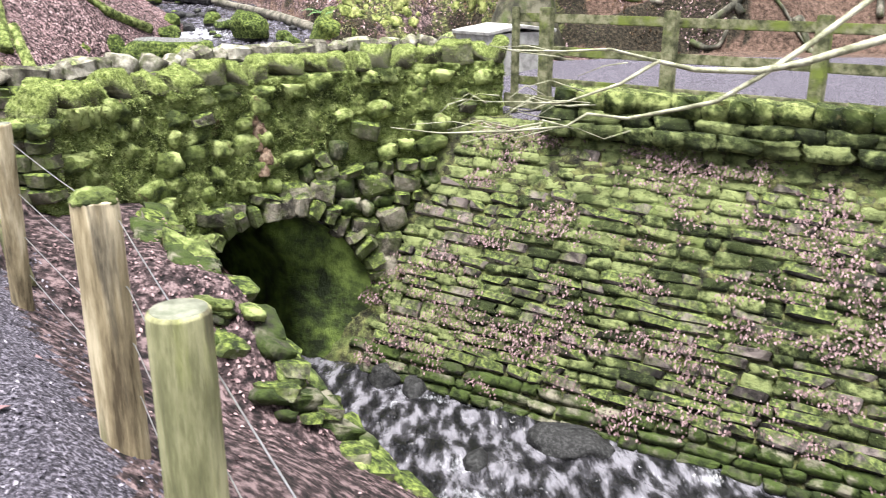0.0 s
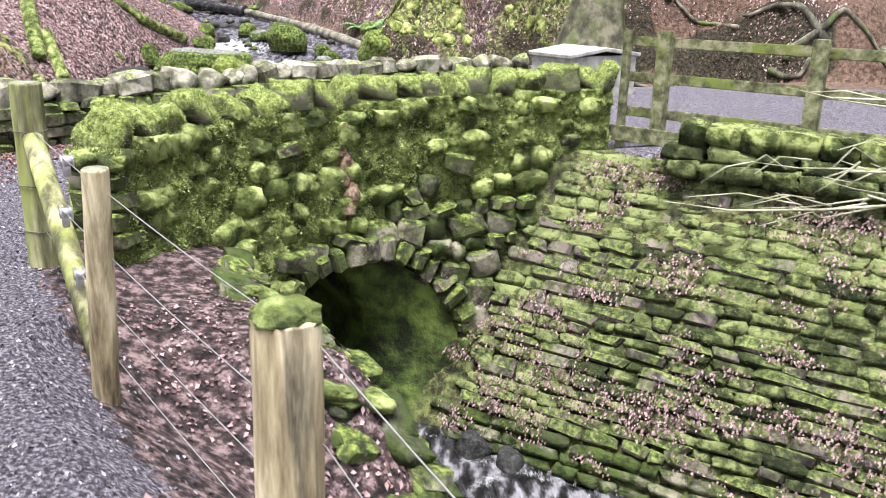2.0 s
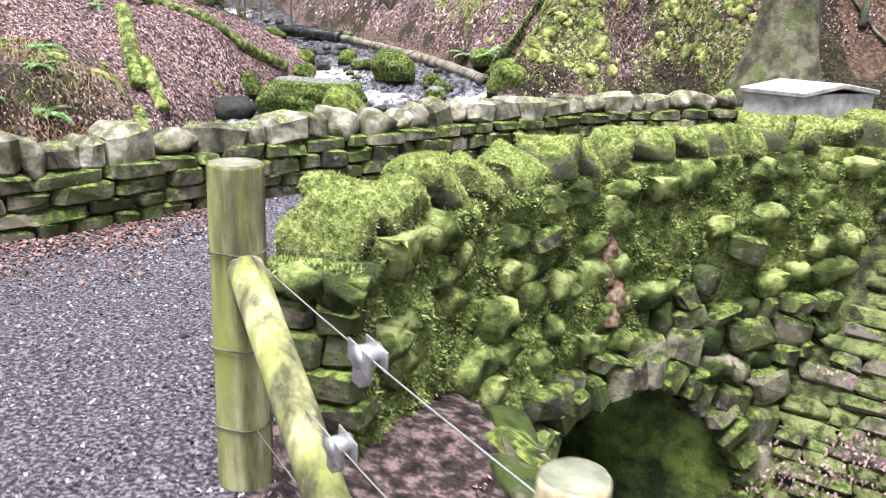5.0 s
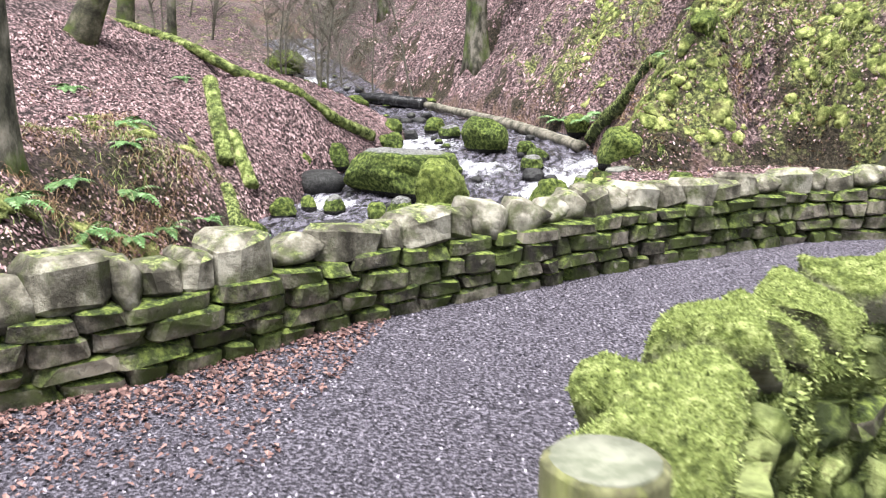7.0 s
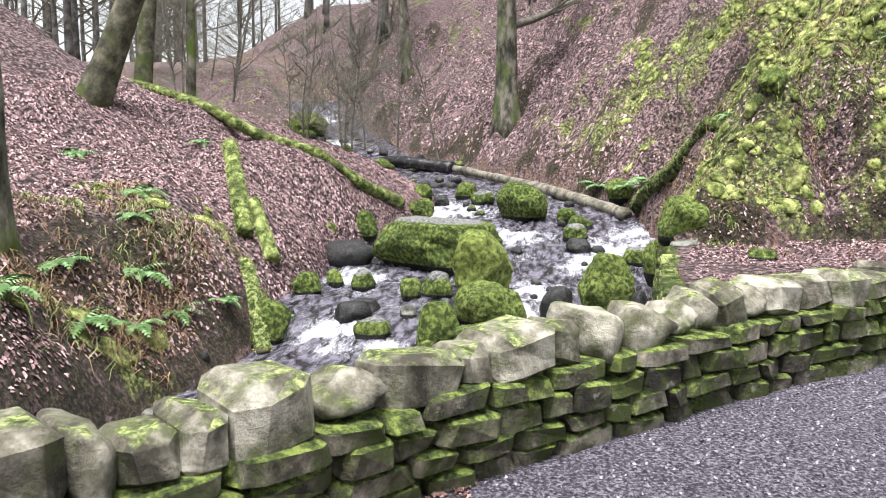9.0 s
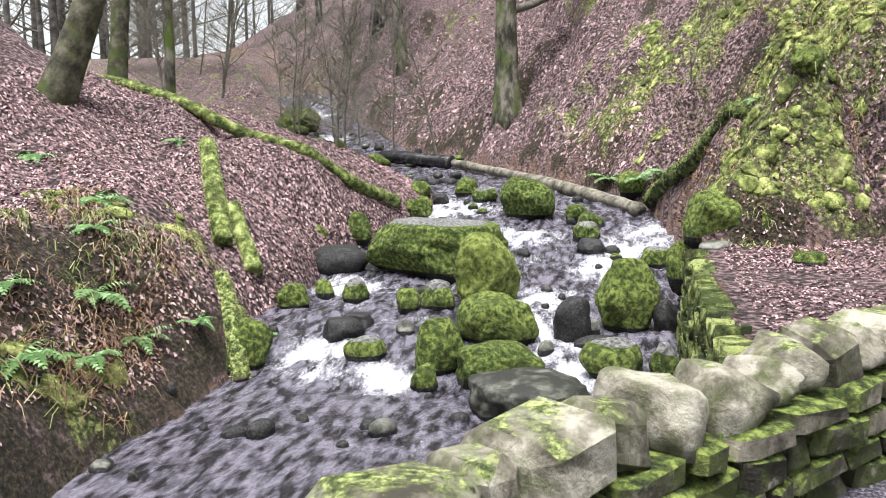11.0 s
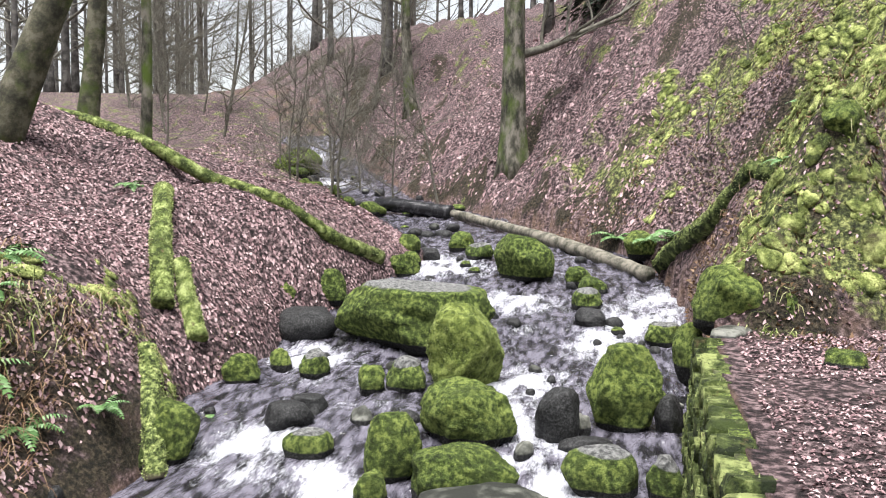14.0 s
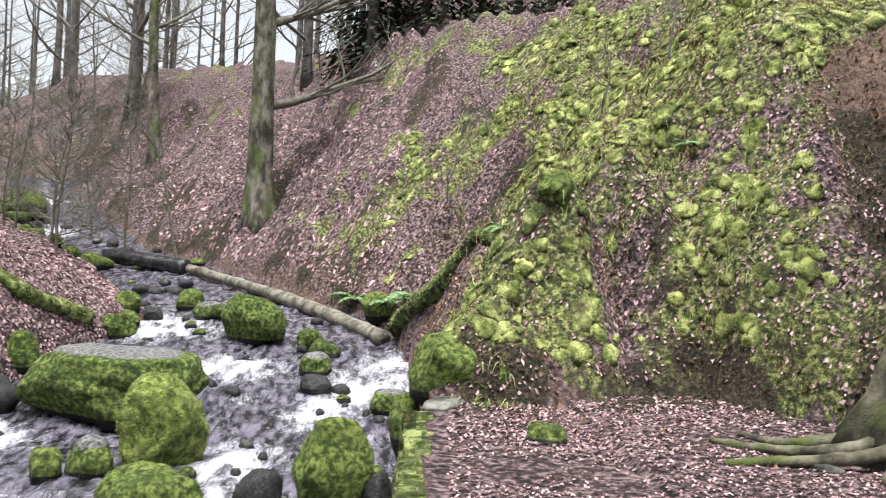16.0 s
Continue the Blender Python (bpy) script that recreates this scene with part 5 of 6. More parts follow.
for k, (x, y) in enumerate(((-13.0, 34.8), (-15.3, 37.2), (-11.4, 36.8), (-17.5, 42.0), (-13.8, 41.0))):
    tree(x, y, 4.5 + 0.5 * (k % 3), 0.04, (0.12 - 0.07 * k, 0.02), m_twig, "thin bare sapling with a web of twigs by the brook", 70 + k, branches=22, first=0.1)
rt = random.Random(29)
for k in range(16):
    y = rt.uniform(42, 60)
    x = float(np.interp(y, LEFT_Y, LEFT_X)) + rt.choice((-1, 1)) * rt.uniform(1.5, 9) + 1.0
    tree(x, y, rt.uniform(6, 10), rt.uniform(0.05, 0.09), (rt.uniform(-0.2, 0.2), 0.02), m_twig, "slender bare tree with a web of twigs in the far wood", 90 + k, branches=20, first=0.1)
for k in range(10):
    y = 33.0 + 1.1 * k
    boulder(float(np.interp(y, LEFT_Y, LEFT_X)) - 0.2 + 0.5 * math.sin(k * 2.3), y, 0.7 + 0.3 * math.sin(k * 1.7), 0.35, "mossy", 0.8, 0.9, 500 + k, 3)
for k, (x, y) in enumerate(((-2.2, 29.5), (0.6, 26.8), (1.2, 24.6), (-3.8, 33.5), (-1.2, 31.0), (3.2, 24.5))):
    tree(x, y, 1.6 + 0.4 * (k % 3), 0.03, (0.1 - 0.06 * k, 0.02), m_twig, "small bare sapling on the mossy slope", 20 + k, branches=5, first=0.35, twigs=1)

# the wood beyond: straight bare trunks, each kind built once
wood = [tree(0, 0, 20 + 3 * k, 0.15 + 0.05 * k, (0.01 * (k - 1), 0.0), m_pinetrunk, "tall straight bare trunk in the far wood", 30 + k, z=0, branches=16, first=0.12, flare=1.3, twigs=1) for k in range(4)]
r9 = random.Random(3)
spots = []
while len(spots) < 120:
    y = r9.uniform(50, 125)
    x = r9.uniform(-0.95 * y - 6, 0.32 * y - 8)
    xl, xr = float(np.interp(y, LEFT_Y, LEFT_X)), float(np.interp(y, LEFT_Y, RIGHT_X))
    if xl - 1 < x < xr + 1 or any((x - a) ** 2 + (y - b) ** 2 < 4 for a, b in spots):
        continue
    spots.append((x, y))
for k, (x, y) in enumerate(spots):
    m = Matrix.Translation((x, y, float(ground_z(x, y)) - 0.2)) @ Matrix.Rotation(r9.uniform(0, 6.28), 4, "Z")
    if k < 4:
        wood[k].matrix_basis = m
        wood[k]["group"] = "trees of the far wood"
    else:
        copy_thing(wood[k % 4], m)

# dark conifers behind the brow
m_needle = material("conifer_needles", [(0.008, 0.014, 0.008), (0.025, 0.038, 0.02), (0.05, 0.07, 0.035)], scale=3, bump=0.3, obj_var=0.2)


def conifer(seed):
    rr = random.Random(seed)
    root = tagged(new("conifer"), "dark dense conifer behind the brow of the hill", "conifer", group="conifers on the brow")
    bm = bmesh.new()
    tube(bm, [(0, 0, 0), (0, 0, 5), (0, 0, 11)], [0.22, 0.16, 0.02], 8)
    part("trunk", bm, m_bark, root)
    vs, fs = [], []
    for k in range(1500):
        f = rr.random() ** 1.2
        z = 0.4 + f * 10.4
        reach = (1 - f) * 2.6 + 0.2
        th, q = rr.uniform(0, math.tau), rr.uniform(0.25, 1.0)
        c = Vector((math.cos(th) * reach * q, math.sin(th) * reach * q, z - 0.5 * reach * q))
        d = Vector((math.cos(th), math.sin(th), -0.5)) * rr.uniform(0.25, 0.5)
        sd = Vector((-math.sin(th), math.cos(th), rr.uniform(-0.3, 0.3))) * rr.uniform(0.06, 0.14)
        i = len(vs)
        vs += [c - sd, c + sd, c + d]
        fs.append((i, i + 1, i + 2))
    me = bpy.data.meshes.new("crown")
    me.from_pydata([tuple(v) for v in vs], [], fs)
    me.materials.append(m_needle)
    cr = new("crown", me)
    cr.parent = root
    return root


con = conifer(1)
con.location = (-4.5, 44.0, float(ground_z(-4.5, 44.0)) - 0.3)
for k in range(16):
    x, y = -5.0 + 1.15 * k + r9.uniform(-0.4, 0.4), 45.5 - 0.75 * k + r9.uniform(0, 3)
    copy_thing(con, Matrix.Translation((x, y, float(ground_z(x, y)) - 0.3)) @ Matrix.Rotation(k * 1.1, 4, "Z") @ Matrix.Scale(r9.uniform(0.7, 1.0), 4))


# ---- roots ----
rr8 = random.Random(17)
for k in range(9):
    th = math.radians(150 + 26 * k)
    ln = rr8.uniform(0.9, 1.9)
    pts = []
    for i in range(6):
        f = i / 5
        x, y = 1.65 + math.cos(th + 0.25 * math.sin(3 * f + k)) * (0.35 + ln * f), 17.7 + math.sin(th + 0.25 * math.sin(3 * f + k)) * (0.35 + ln * f)
        pts.append((x, y, max(float(ground_z(x, y)), -0.02) + 0.3 * (1 - f) ** 2 + 0.02))
    log("tree_root", pts, 0.09, 0.03, m_mosstrunk, "gnarled tree root running over the bare earth", 0.015, 10, "root")
for k in range(24):
    x, y = rr8.uniform(3.2, 10), 0.0
    y = float(np.interp(x, FOOT_X, FOOT_Y)) + rr8.uniform(0.1, 2.2)
    d = rr8.uniform(-0.8, 0.8)
    pts = []
    for i in range(5):
        qx, qy = x + 0.6 * i * d, y + 0.28 * i * (1 if k % 2 else -0.3) + 0.1 * math.sin(i * 2 + k)
        pts.append((qx, qy, float(ground_z(qx, qy)) + 0.05))
    log("tree_root", pts, rr8.uniform(0.05, 0.1), 0.02, m_trunk, "bare root hanging out of the earth bank", 0.01, 8, "root")
for a_, z_, r_ in ((2.42, 0.22, 0.08), (2.47, 0.1, 0.11), (2.43, -0.04, 0.1), (2.5, -0.18, 0.12), (2.45, -0.3, 0.1)):
    q = down_face(a_, z_, -0.03)
    bm = cushion(0, 0, 0, 1.0, 1.0, a_)
    bmesh.ops.transform(bm, matrix=Matrix.Translation(q) @ Matrix.Diagonal((r_ * 0.7, r_ * 0.6, r_ * 1.25, 1)), verts=bm.verts)
    tagged(part("dead_moss", bm, m_dead), "patch of dried brown moss on the wall", "moss")


# ---- overhanging branch by the walker ----
m_branch = material("lichen_branch", [(0.16, 0.16, 0.1), (0.32, 0.32, 0.22), (0.46, 0.45, 0.34)], scale=12, bump=0.4, bump_scale=60, spots=[((0.14, 0.2, 0.03), 5.0, 0.6, 0.7)])
bough = tagged(new("overhanging_branch"), "thin lichen-grey bare branch hanging over the brook", "branch")
bough.location = (3.6, 4.3, 1.8)


def bough_part(pts, r0, r1, name):
    bm = bmesh.new()
    n = len(pts)
    pv = [Vector(p) - Vector((3.6, 4.3, 1.8)) for p in pts]
    tube(bm, pv, [r0 + (r1 - r0) * i / (n - 1) for i in range(n)], 8)
    for v in bm.verts:
        v.co += noise.noise_vector(v.co * 14) * 0.006
    return part(name, bm, m_branch, bough)


bough_part([(3.6, 4.3, 1.8), (2.8, 4.18, 1.55), (2.18, 4.1, 1.39), (1.69, 4.04, 1.26), (1.47, 4.02, 1.22), (1.17, 3.98, 1.23), (0.99, 3.96, 1.27)], 0.03, 0.009, "bough")
bough_part([(2.6, 4.16, 1.95), (2.03, 4.08, 1.58), (1.73, 4.05, 1.35), (1.48, 4.02, 1.19), (1.29, 4.0, 1.08), (1.1, 3.97, 1.05), (0.86, 3.94, 1.01), (0.67, 3.92, 1.04), (0.57, 3.91, 0.98), (0.46, 3.9, 1.01)], 0.018, 0.004, "bough")
bough_part([(0.99, 3.96, 1.27), (0.82, 3.94, 1.17), (0.56, 3.91, 1.09), (0.38, 3.89, 1.09)], 0.01, 0.003, "twig")
bough_part([(0.99, 3.96, 1.27), (0.76, 3.93, 1.33), (0.55, 3.91, 1.32), (0.29, 3.88, 1.33)], 0.008, 0.003, "twig")
bough_part([(0.57, 3.91, 0.98), (0.3, 3.88, 0.96), (-0.01, 3.84, 0.96), (-0.24, 3.81, 0.99)], 0.006, 0.002, "twig")
rb = random.Random(8)
for k in range(26):
    x = rb.uniform(0.0, 0.9)
    z = rb.choice((1.3, 1.1, 0.98)) + rb.uniform(-0.03, 0.03)
    y = 3.88 + rb.uniform(-0.05, 0.15)
    ln = rb.uniform(0.15, 0.4)
    bough_part([(x, y, z), (x - ln * 0.5, y + rb.uniform(-0.06, 0.06), z + rb.uniform(-0.05, 0.05)), (x - ln, y + rb.uniform(-0.1, 0.1), z + rb.uniform(-0.1, 0.05))], 0.0035, 0.0012, "twig")


# ---- ferns, grass, leaves ----
def leafy(name, cols, scale=3.0, rough=0.7):
    m = bpy.data.materials.new(name)
    m.use_nodes = True
    nt = m.node_tree
    N, L = nt.nodes, nt.links
    bs = N["Principled BSDF"]
    geo = N.new("ShaderNodeNewGeometry")
    ramp = N.new("ShaderNodeValToRGB")
    el = ramp.color_ramp.elements
    for i, c in enumerate(cols):
        p = i / (len(cols) - 1)
        e = el[i] if i < 2 else el.new(p)
        e.position, e.color = p, (*c, 1)
    L.new(geo.outputs["Random Per Island"], ramp.inputs[0])
    L.new(ramp.outputs[0], bs.inputs["Base Color"])
    bs.inputs["Roughness"].default_value = rough
    bs.inputs["Specular IOR Level"].default_value = 0.25
    return m


m_fern = leafy("fern_frond", [(0.03, 0.075, 0.018), (0.1, 0.19, 0.06), (0.22, 0.33, 0.17)])
m_bracken = leafy("dead_bracken", [(0.07, 0.04, 0.022), (0.17, 0.1, 0.055), (0.3, 0.21, 0.13)])
m_grass = leafy("pale_grass", [(0.05, 0.08, 0.015), (0.14, 0.18, 0.045), (0.36, 0.35, 0.18)])
m_leaf = leafy("beech_leaf", [(0.03, 0.017, 0.018), (0.165, 0.097, 0.103), (0.32, 0.21, 0.216), (0.48, 0.36, 0.36)])
m_redleaf = leafy("red_leaf", [(0.045, 0.024, 0.022), (0.14, 0.075, 0.068), (0.28, 0.175, 0.155)])
m_tuft = leafy("moss_tuft", [(0.04, 0.056, 0.015), (0.125, 0.158, 0.052), (0.35, 0.39, 0.17)])


m_bright = leafy("bright_moss", [(0.08, 0.105, 0.03), (0.2, 0.245, 0.075), (0.42, 0.475, 0.19)])
m_copefur = leafy("coping_moss_tips", [(0.19, 0.235, 0.066), (0.26, 0.32, 0.096), (0.34, 0.4, 0.14)])
m_bankleaf = leafy("dark_leaf", [(0.035, 0.021, 0.022), (0.15, 0.094, 0.097), (0.33, 0.23, 0.235)])
m_darkmoss = leafy("dark_moss", [(0.04, 0.06, 0.012), (0.09, 0.128, 0.03), (0.24, 0.295, 0.085)])


def soup(name, vs, fs, mat, label, category):
    me = bpy.data.meshes.new(name)
    me.from_pydata(vs, [], fs)
    me.materials.append(mat)
    return tagged(new(name, me), label, category, kind="stuff")


def fern(x, y, size, seed, mat=None, fronds=9, label="green fern with arching fronds on the bank"):
    rr = random.Random(seed)
    z = float(ground_z(x, y))
    vs, fs = [], []
    for k in range(fronds):
        th = math.tau * k / fronds + rr.uniform(-0.3, 0.3)
        ln = size * rr.uniform(0.7, 1.1)
        rise = rr.uniform(0.5, 1.0)
        for i in range(14):
            f = i / 14
            p = Vector((math.cos(th) * ln * f, math.sin(th) * ln * f, ln * (rise * f - 0.9 * f * f)))
            wd = ln * 0.22 * math.sin(math.pi * min(1, f * 0.95 + 0.12))
            sd = Vector((-math.sin(th), math.cos(th), 0))
            fw = Vector((math.cos(th), math.sin(th), rise - 1.8 * f)) * ln * 0.03
            for sg in (-1, 1):
                j = len(vs)
                vs += [tuple(p), tuple(p + fw * 1.4), tuple(p + sd * sg * wd + fw * 1.5 - Vector((0, 0, wd * 0.3))), tuple(p + sd * sg * wd * 0.55 - fw * 0.3)]
                fs.append((j, j + 1, j + 2, j + 3))
    me = bpy.data.meshes.new("fern")
    me.from_pydata(vs, [], fs)
    me.materials.append(mat or m_fern)
    ob = new("fern", me)
    ob.location = (x, y, z)
    return tagged(ob, label, "fern")


for k, (x, y, sz) in enumerate(((-2.95, 28.0, 0.95), (-4.1, 29.4, 0.7), (-3.4, 28.4, 0.8), (-11.1, 18.2, 0.6), (-12.9, 19.4, 0.5), (-10.1, 16.5, 0.6), (-9.6, 16.6, 0.45), (-9.1, 18.9, 0.4), (-9.8, 14.8, 0.7), (-1.55, 24.7, 0.5), (-12.1, 22.5, 0.4), (-9.0, 19.2, 0.35), (-10.5, 17.2, 0.5), (-9.6, 15.6, 0.55), (-9.9, 13.6, 0.6), (-10.4, 15.4, 0.5), (-9.3, 17.4, 0.4), (-0.9, 25.9, 0.45), (0.9, 22.6, 0.4), (-1.9, 22.0, 0.4))):
    fern(x, y, sz, 50 + k)


def hang_grass(x, y, n, size, seed, mat, label, z=None):
    """A drooping tussock."""
    rr = random.Random(seed)
    z = float(ground_z(x, y)) if z is None else z
    vs, fs = [], []
    for k in range(n):
        th = rr.uniform(0, math.tau)
        o = Vector((rr.gauss(0, size * 0.4), rr.gauss(0, size * 0.4), 0))
        o.z = float(ground_z(x + o.x, y + o.y)) - z
        d = Vector((math.cos(th), math.sin(th), 0))
        ln = size * rr.uniform(0.5, 1.1)
        sd = d.cross(Vector((0, 0, 1))) * 0.008
        prev = None
        for i in range(4):
            f = i / 3
            p = o + d * ln * f * 0.8 + Vector((0, 0, ln * (1.1 * f - 1.3 * f * f)))
            j = len(vs)
            w = sd * (1 - 0.8 * f)
            vs += [tuple(p - w), tuple(p + w)]
            if prev is not None:
                fs.append((prev, prev + 1, j + 1, j))
            prev = j
    me = bpy.data.meshes.new("grass_tussock")
    me.from_pydata(vs, [], fs)
    me.materials.append(mat)
    ob = new("grass_tussock", me)
    ob.location = (x, y, z)
    return tagged(ob, label, "grass", kind="stuff")


for k, (x, y, n, sz) in enumerate(((-9.75, 16.9, 150, 0.45), (-9.7, 16.1, 170, 0.5), (-9.55, 15.2, 160, 0.5), (-9.85, 17.7, 120, 0.4), (1.05, 20.9, 90, 0.5), (0.8, 20.95, 60, 0.45), (-2.2, 20.0, 60, 0.35), (-9.2, 18.5, 140, 0.4), (-8.9, 19.0, 90, 0.35))):
    hang_grass(x, y, n, sz, 70 + k, m_bracken if k < 4 else m_grass, "drooping tuft of green and straw-coloured grass")
r10 = random.Random(21)
for k in range(190):
    if k < 120:
        x, y = r10.uniform(-2.6, 5.5), r10.uniform(21.2, 31)
    else:
        x, y = r10.uniform(-11.6, -9.6), r10.uniform(12, 18.8)
    hang_grass(x, y, 45 if k < 120 else 30, r10.uniform(0.3, 0.55), 200 + k, m_bracken if k % 2 else m_grass, "clump of dead brown bracken and grass on the bank")


def scatter(name, n, box, ok, size, mat, label, category, seed, lift=0.012, tilt=0.5, zf=None):
    """Fallen leaves: small bent quads lying on the ground."""
    rr = np.random.RandomState(seed)
    x0, x1, y0, y1 = box
    X_, Y_ = rr.uniform(x0, x1, n), rr.uniform(y0, y1, n)
    k = ok(X_, Y_)
    X_, Y_ = X_[k], Y_[k]
    e = 0.05
    zf = zf or ground_z
    Z_ = zf(X_, Y_)
    nx, ny = -(zf(X_ + e, Y_) - Z_) / e, -(zf(X_, Y_ + e) - Z_) / e
    vs, fs = [], []
    th, sc = rr.uniform(0, 6.28, len(X_)), size * rr.uniform(0.6, 1.4, len(X_))
    tx, ty = rr.uniform(-tilt, tilt, len(X_)), rr.uniform(-tilt, tilt, len(X_))
    for i in range(len(X_)):
        c, s_ = math.cos(th[i]) * sc[i], math.sin(th[i]) * sc[i]
        j = len(vs)
        for a, b in ((1, 0), (0.1, 0.7), (-1, 0), (-0.1, -0.7)):
            dx, dy = a * c - b * s_, a * s_ + b * c
            dz = -(max(min(nx[i], 0.9), -0.9) + tx[i]) * dx - (max(min(ny[i], 0.9), -0.9) + ty[i]) * dy
            vs.append((X_[i] + dx, Y_[i] + dy, Z_[i] + lift + dz + (0.35 * sc[i] if b else 0)))
        fs.append((j, j + 1, j + 2, j + 3))
    return soup(name, vs, fs, mat, label, category)


def off_water(X_, Y_):
    xl, xr = np.interp(Y_, LEFT_Y, LEFT_X), np.interp(Y_, LEFT_Y, RIGHT_X)
    up = -side(UP_WALL, X_, Y_)[0]
    return ((X_ < xl - 0.15) | (X_ > xr + 0.25)) & (up > 0.45)


def patchy(X_, Y_, size, seed, level, rs=np.random.RandomState(5)):
    return lumps(X_, Y_, size, seed) + 0.5 * lumps(X_, Y_, size * 0.35, seed + 1) + rs.uniform(-0.4, 0.4, X_.shape) > level


scatter("fallen_leaves", 60000, (-15, -8, 11, 28), lambda a, b: off_water(a, b) & ((a < -11.0) | (b > 19.0) | patchy(a, b, 0.9, 39, 0.35)), 0.025, m_leaf, "pinkish brown fallen beech leaves on the bank", "leaf litter", 1)
scatter("fallen_leaves", 7000, (-12.2, -9.2, 10.5, 19), lambda a, b: off_water(a, b) & patchy(a, b, 0.7, 43, 0.1), 0.024, m_leaf, "fallen leaves lodged on the undercut bank", "leaf litter", 12)
scatter("fallen_leaves", 40000, (-3.2, 7, 13, 20), lambda a, b: off_water(a, b) & patchy(a, b, 1.2, 31, -0.2), 0.017, m_leaf, "trodden fallen beech leaves on bare earth", "leaf litter", 2)
scatter("fallen_leaves", 80000, (-6, 8, 18, 36), lambda a, b: off_water(a, b) & ~((a > 2.6) & (b < 23)) & (hill_moss(a, b) < np.random.RandomState(2).uniform(-0.15, 0.42, a.shape)), 0.023, m_leaf, "fallen beech leaves caught between moss on the slope", "leaf litter", 3)
scatter("fallen_leaves", 26000, (-22, -3, 27, 50), off_water, 0.05, m_leaf, "fallen beech leaves on the far banks", "leaf litter", 4)


def path_leaves(X_, Y_):
    up = -side(UP_WALL, X_, Y_)[0]
    return (up < -0.02) & (up > -1.3) & (np.random.RandomState(3).rand(*X_.shape) < np.exp(up * 2.3))


scatter("path_leaves", 36000, (-8, -4.6, 6, 10.2), path_leaves, 0.015, m_redleaf, "reddish fallen leaves gathered along the wall foot", "leaf litter", 5)
scatter("path_leaves", 160, (-6, 1, 2, 13), lambda a, b: (-side(UP_WALL, a, b)[0] < -0.1) & (-side(FENCE, a, b)[0] < 0.1), 0.03, m_leaf, "stray leaves on the gravel", "leaf litter", 6)


def bank_low(X_, Y_):
    f = -side(FENCE, X_, Y_)[0]
    s_ = 0.5238 * X_ + 0.852 * Y_
    w_ = side(DOWN_WALL, X_, Y_)[0]
    return (f > 0.25) & (s_ < 5.1) & (w_ > 0.1) & patchy(X_, Y_, 0.8, 35, -0.25)


scatter("fallen_leaves", 30000, (-3.2, 3.5, -1, 7.5), bank_low, 0.013, m_bankleaf, "fallen leaves and twigs on the bank below the fence", "leaf litter", 7)


def rev_z(X_, Y_):
    return 1.5215 * (0.5238 * X_ + 0.852 * Y_) - 12.84 + 0.1


def rev_ok(X_, Y_):
    z_ = rev_z(X_, Y_)
    return (z_ > -2.45) & (z_ < 0.05) & (side(DOWN_WALL + [(3.0, 10.8)], X_, Y_)[0] > 0.2) & patchy(X_ * 1.0, z_ * 2.2, 0.4, 37, 0.3)


scatter("caught_leaves", 120000, (-1, 6, 4, 9.6), rev_ok, 0.011, m_bankleaf, "pink-brown leaves caught on the stone courses", "leaf litter", 8, 0.0, 0.4, rev_z)

# gravel: loose chips on the path
def on_path(X_, Y_):
    up = -side(UP_WALL, X_, Y_)[0]
    f = -side(FENCE, X_, Y_)[0]
    w_ = side(DOWN_WALL + [(3.0, 10.8)], X_, Y_)[0]
    return (up < -0.05) & ~((f > 0.2) & (w_ > -0.45) & (Y_ < 12))


m_chip = leafy("gravel_chip", [(0.02, 0.018, 0.023), (0.068, 0.06, 0.08), (0.14, 0.127, 0.155), (0.33, 0.305, 0.35)])
scatter("gravel_chips", 60000, (-6.5, 1.0, 1.5, 14), on_path, 0.009, m_chip, "loose grey gravel chips on the path", "gravel", 9, 0.002, 0.9)


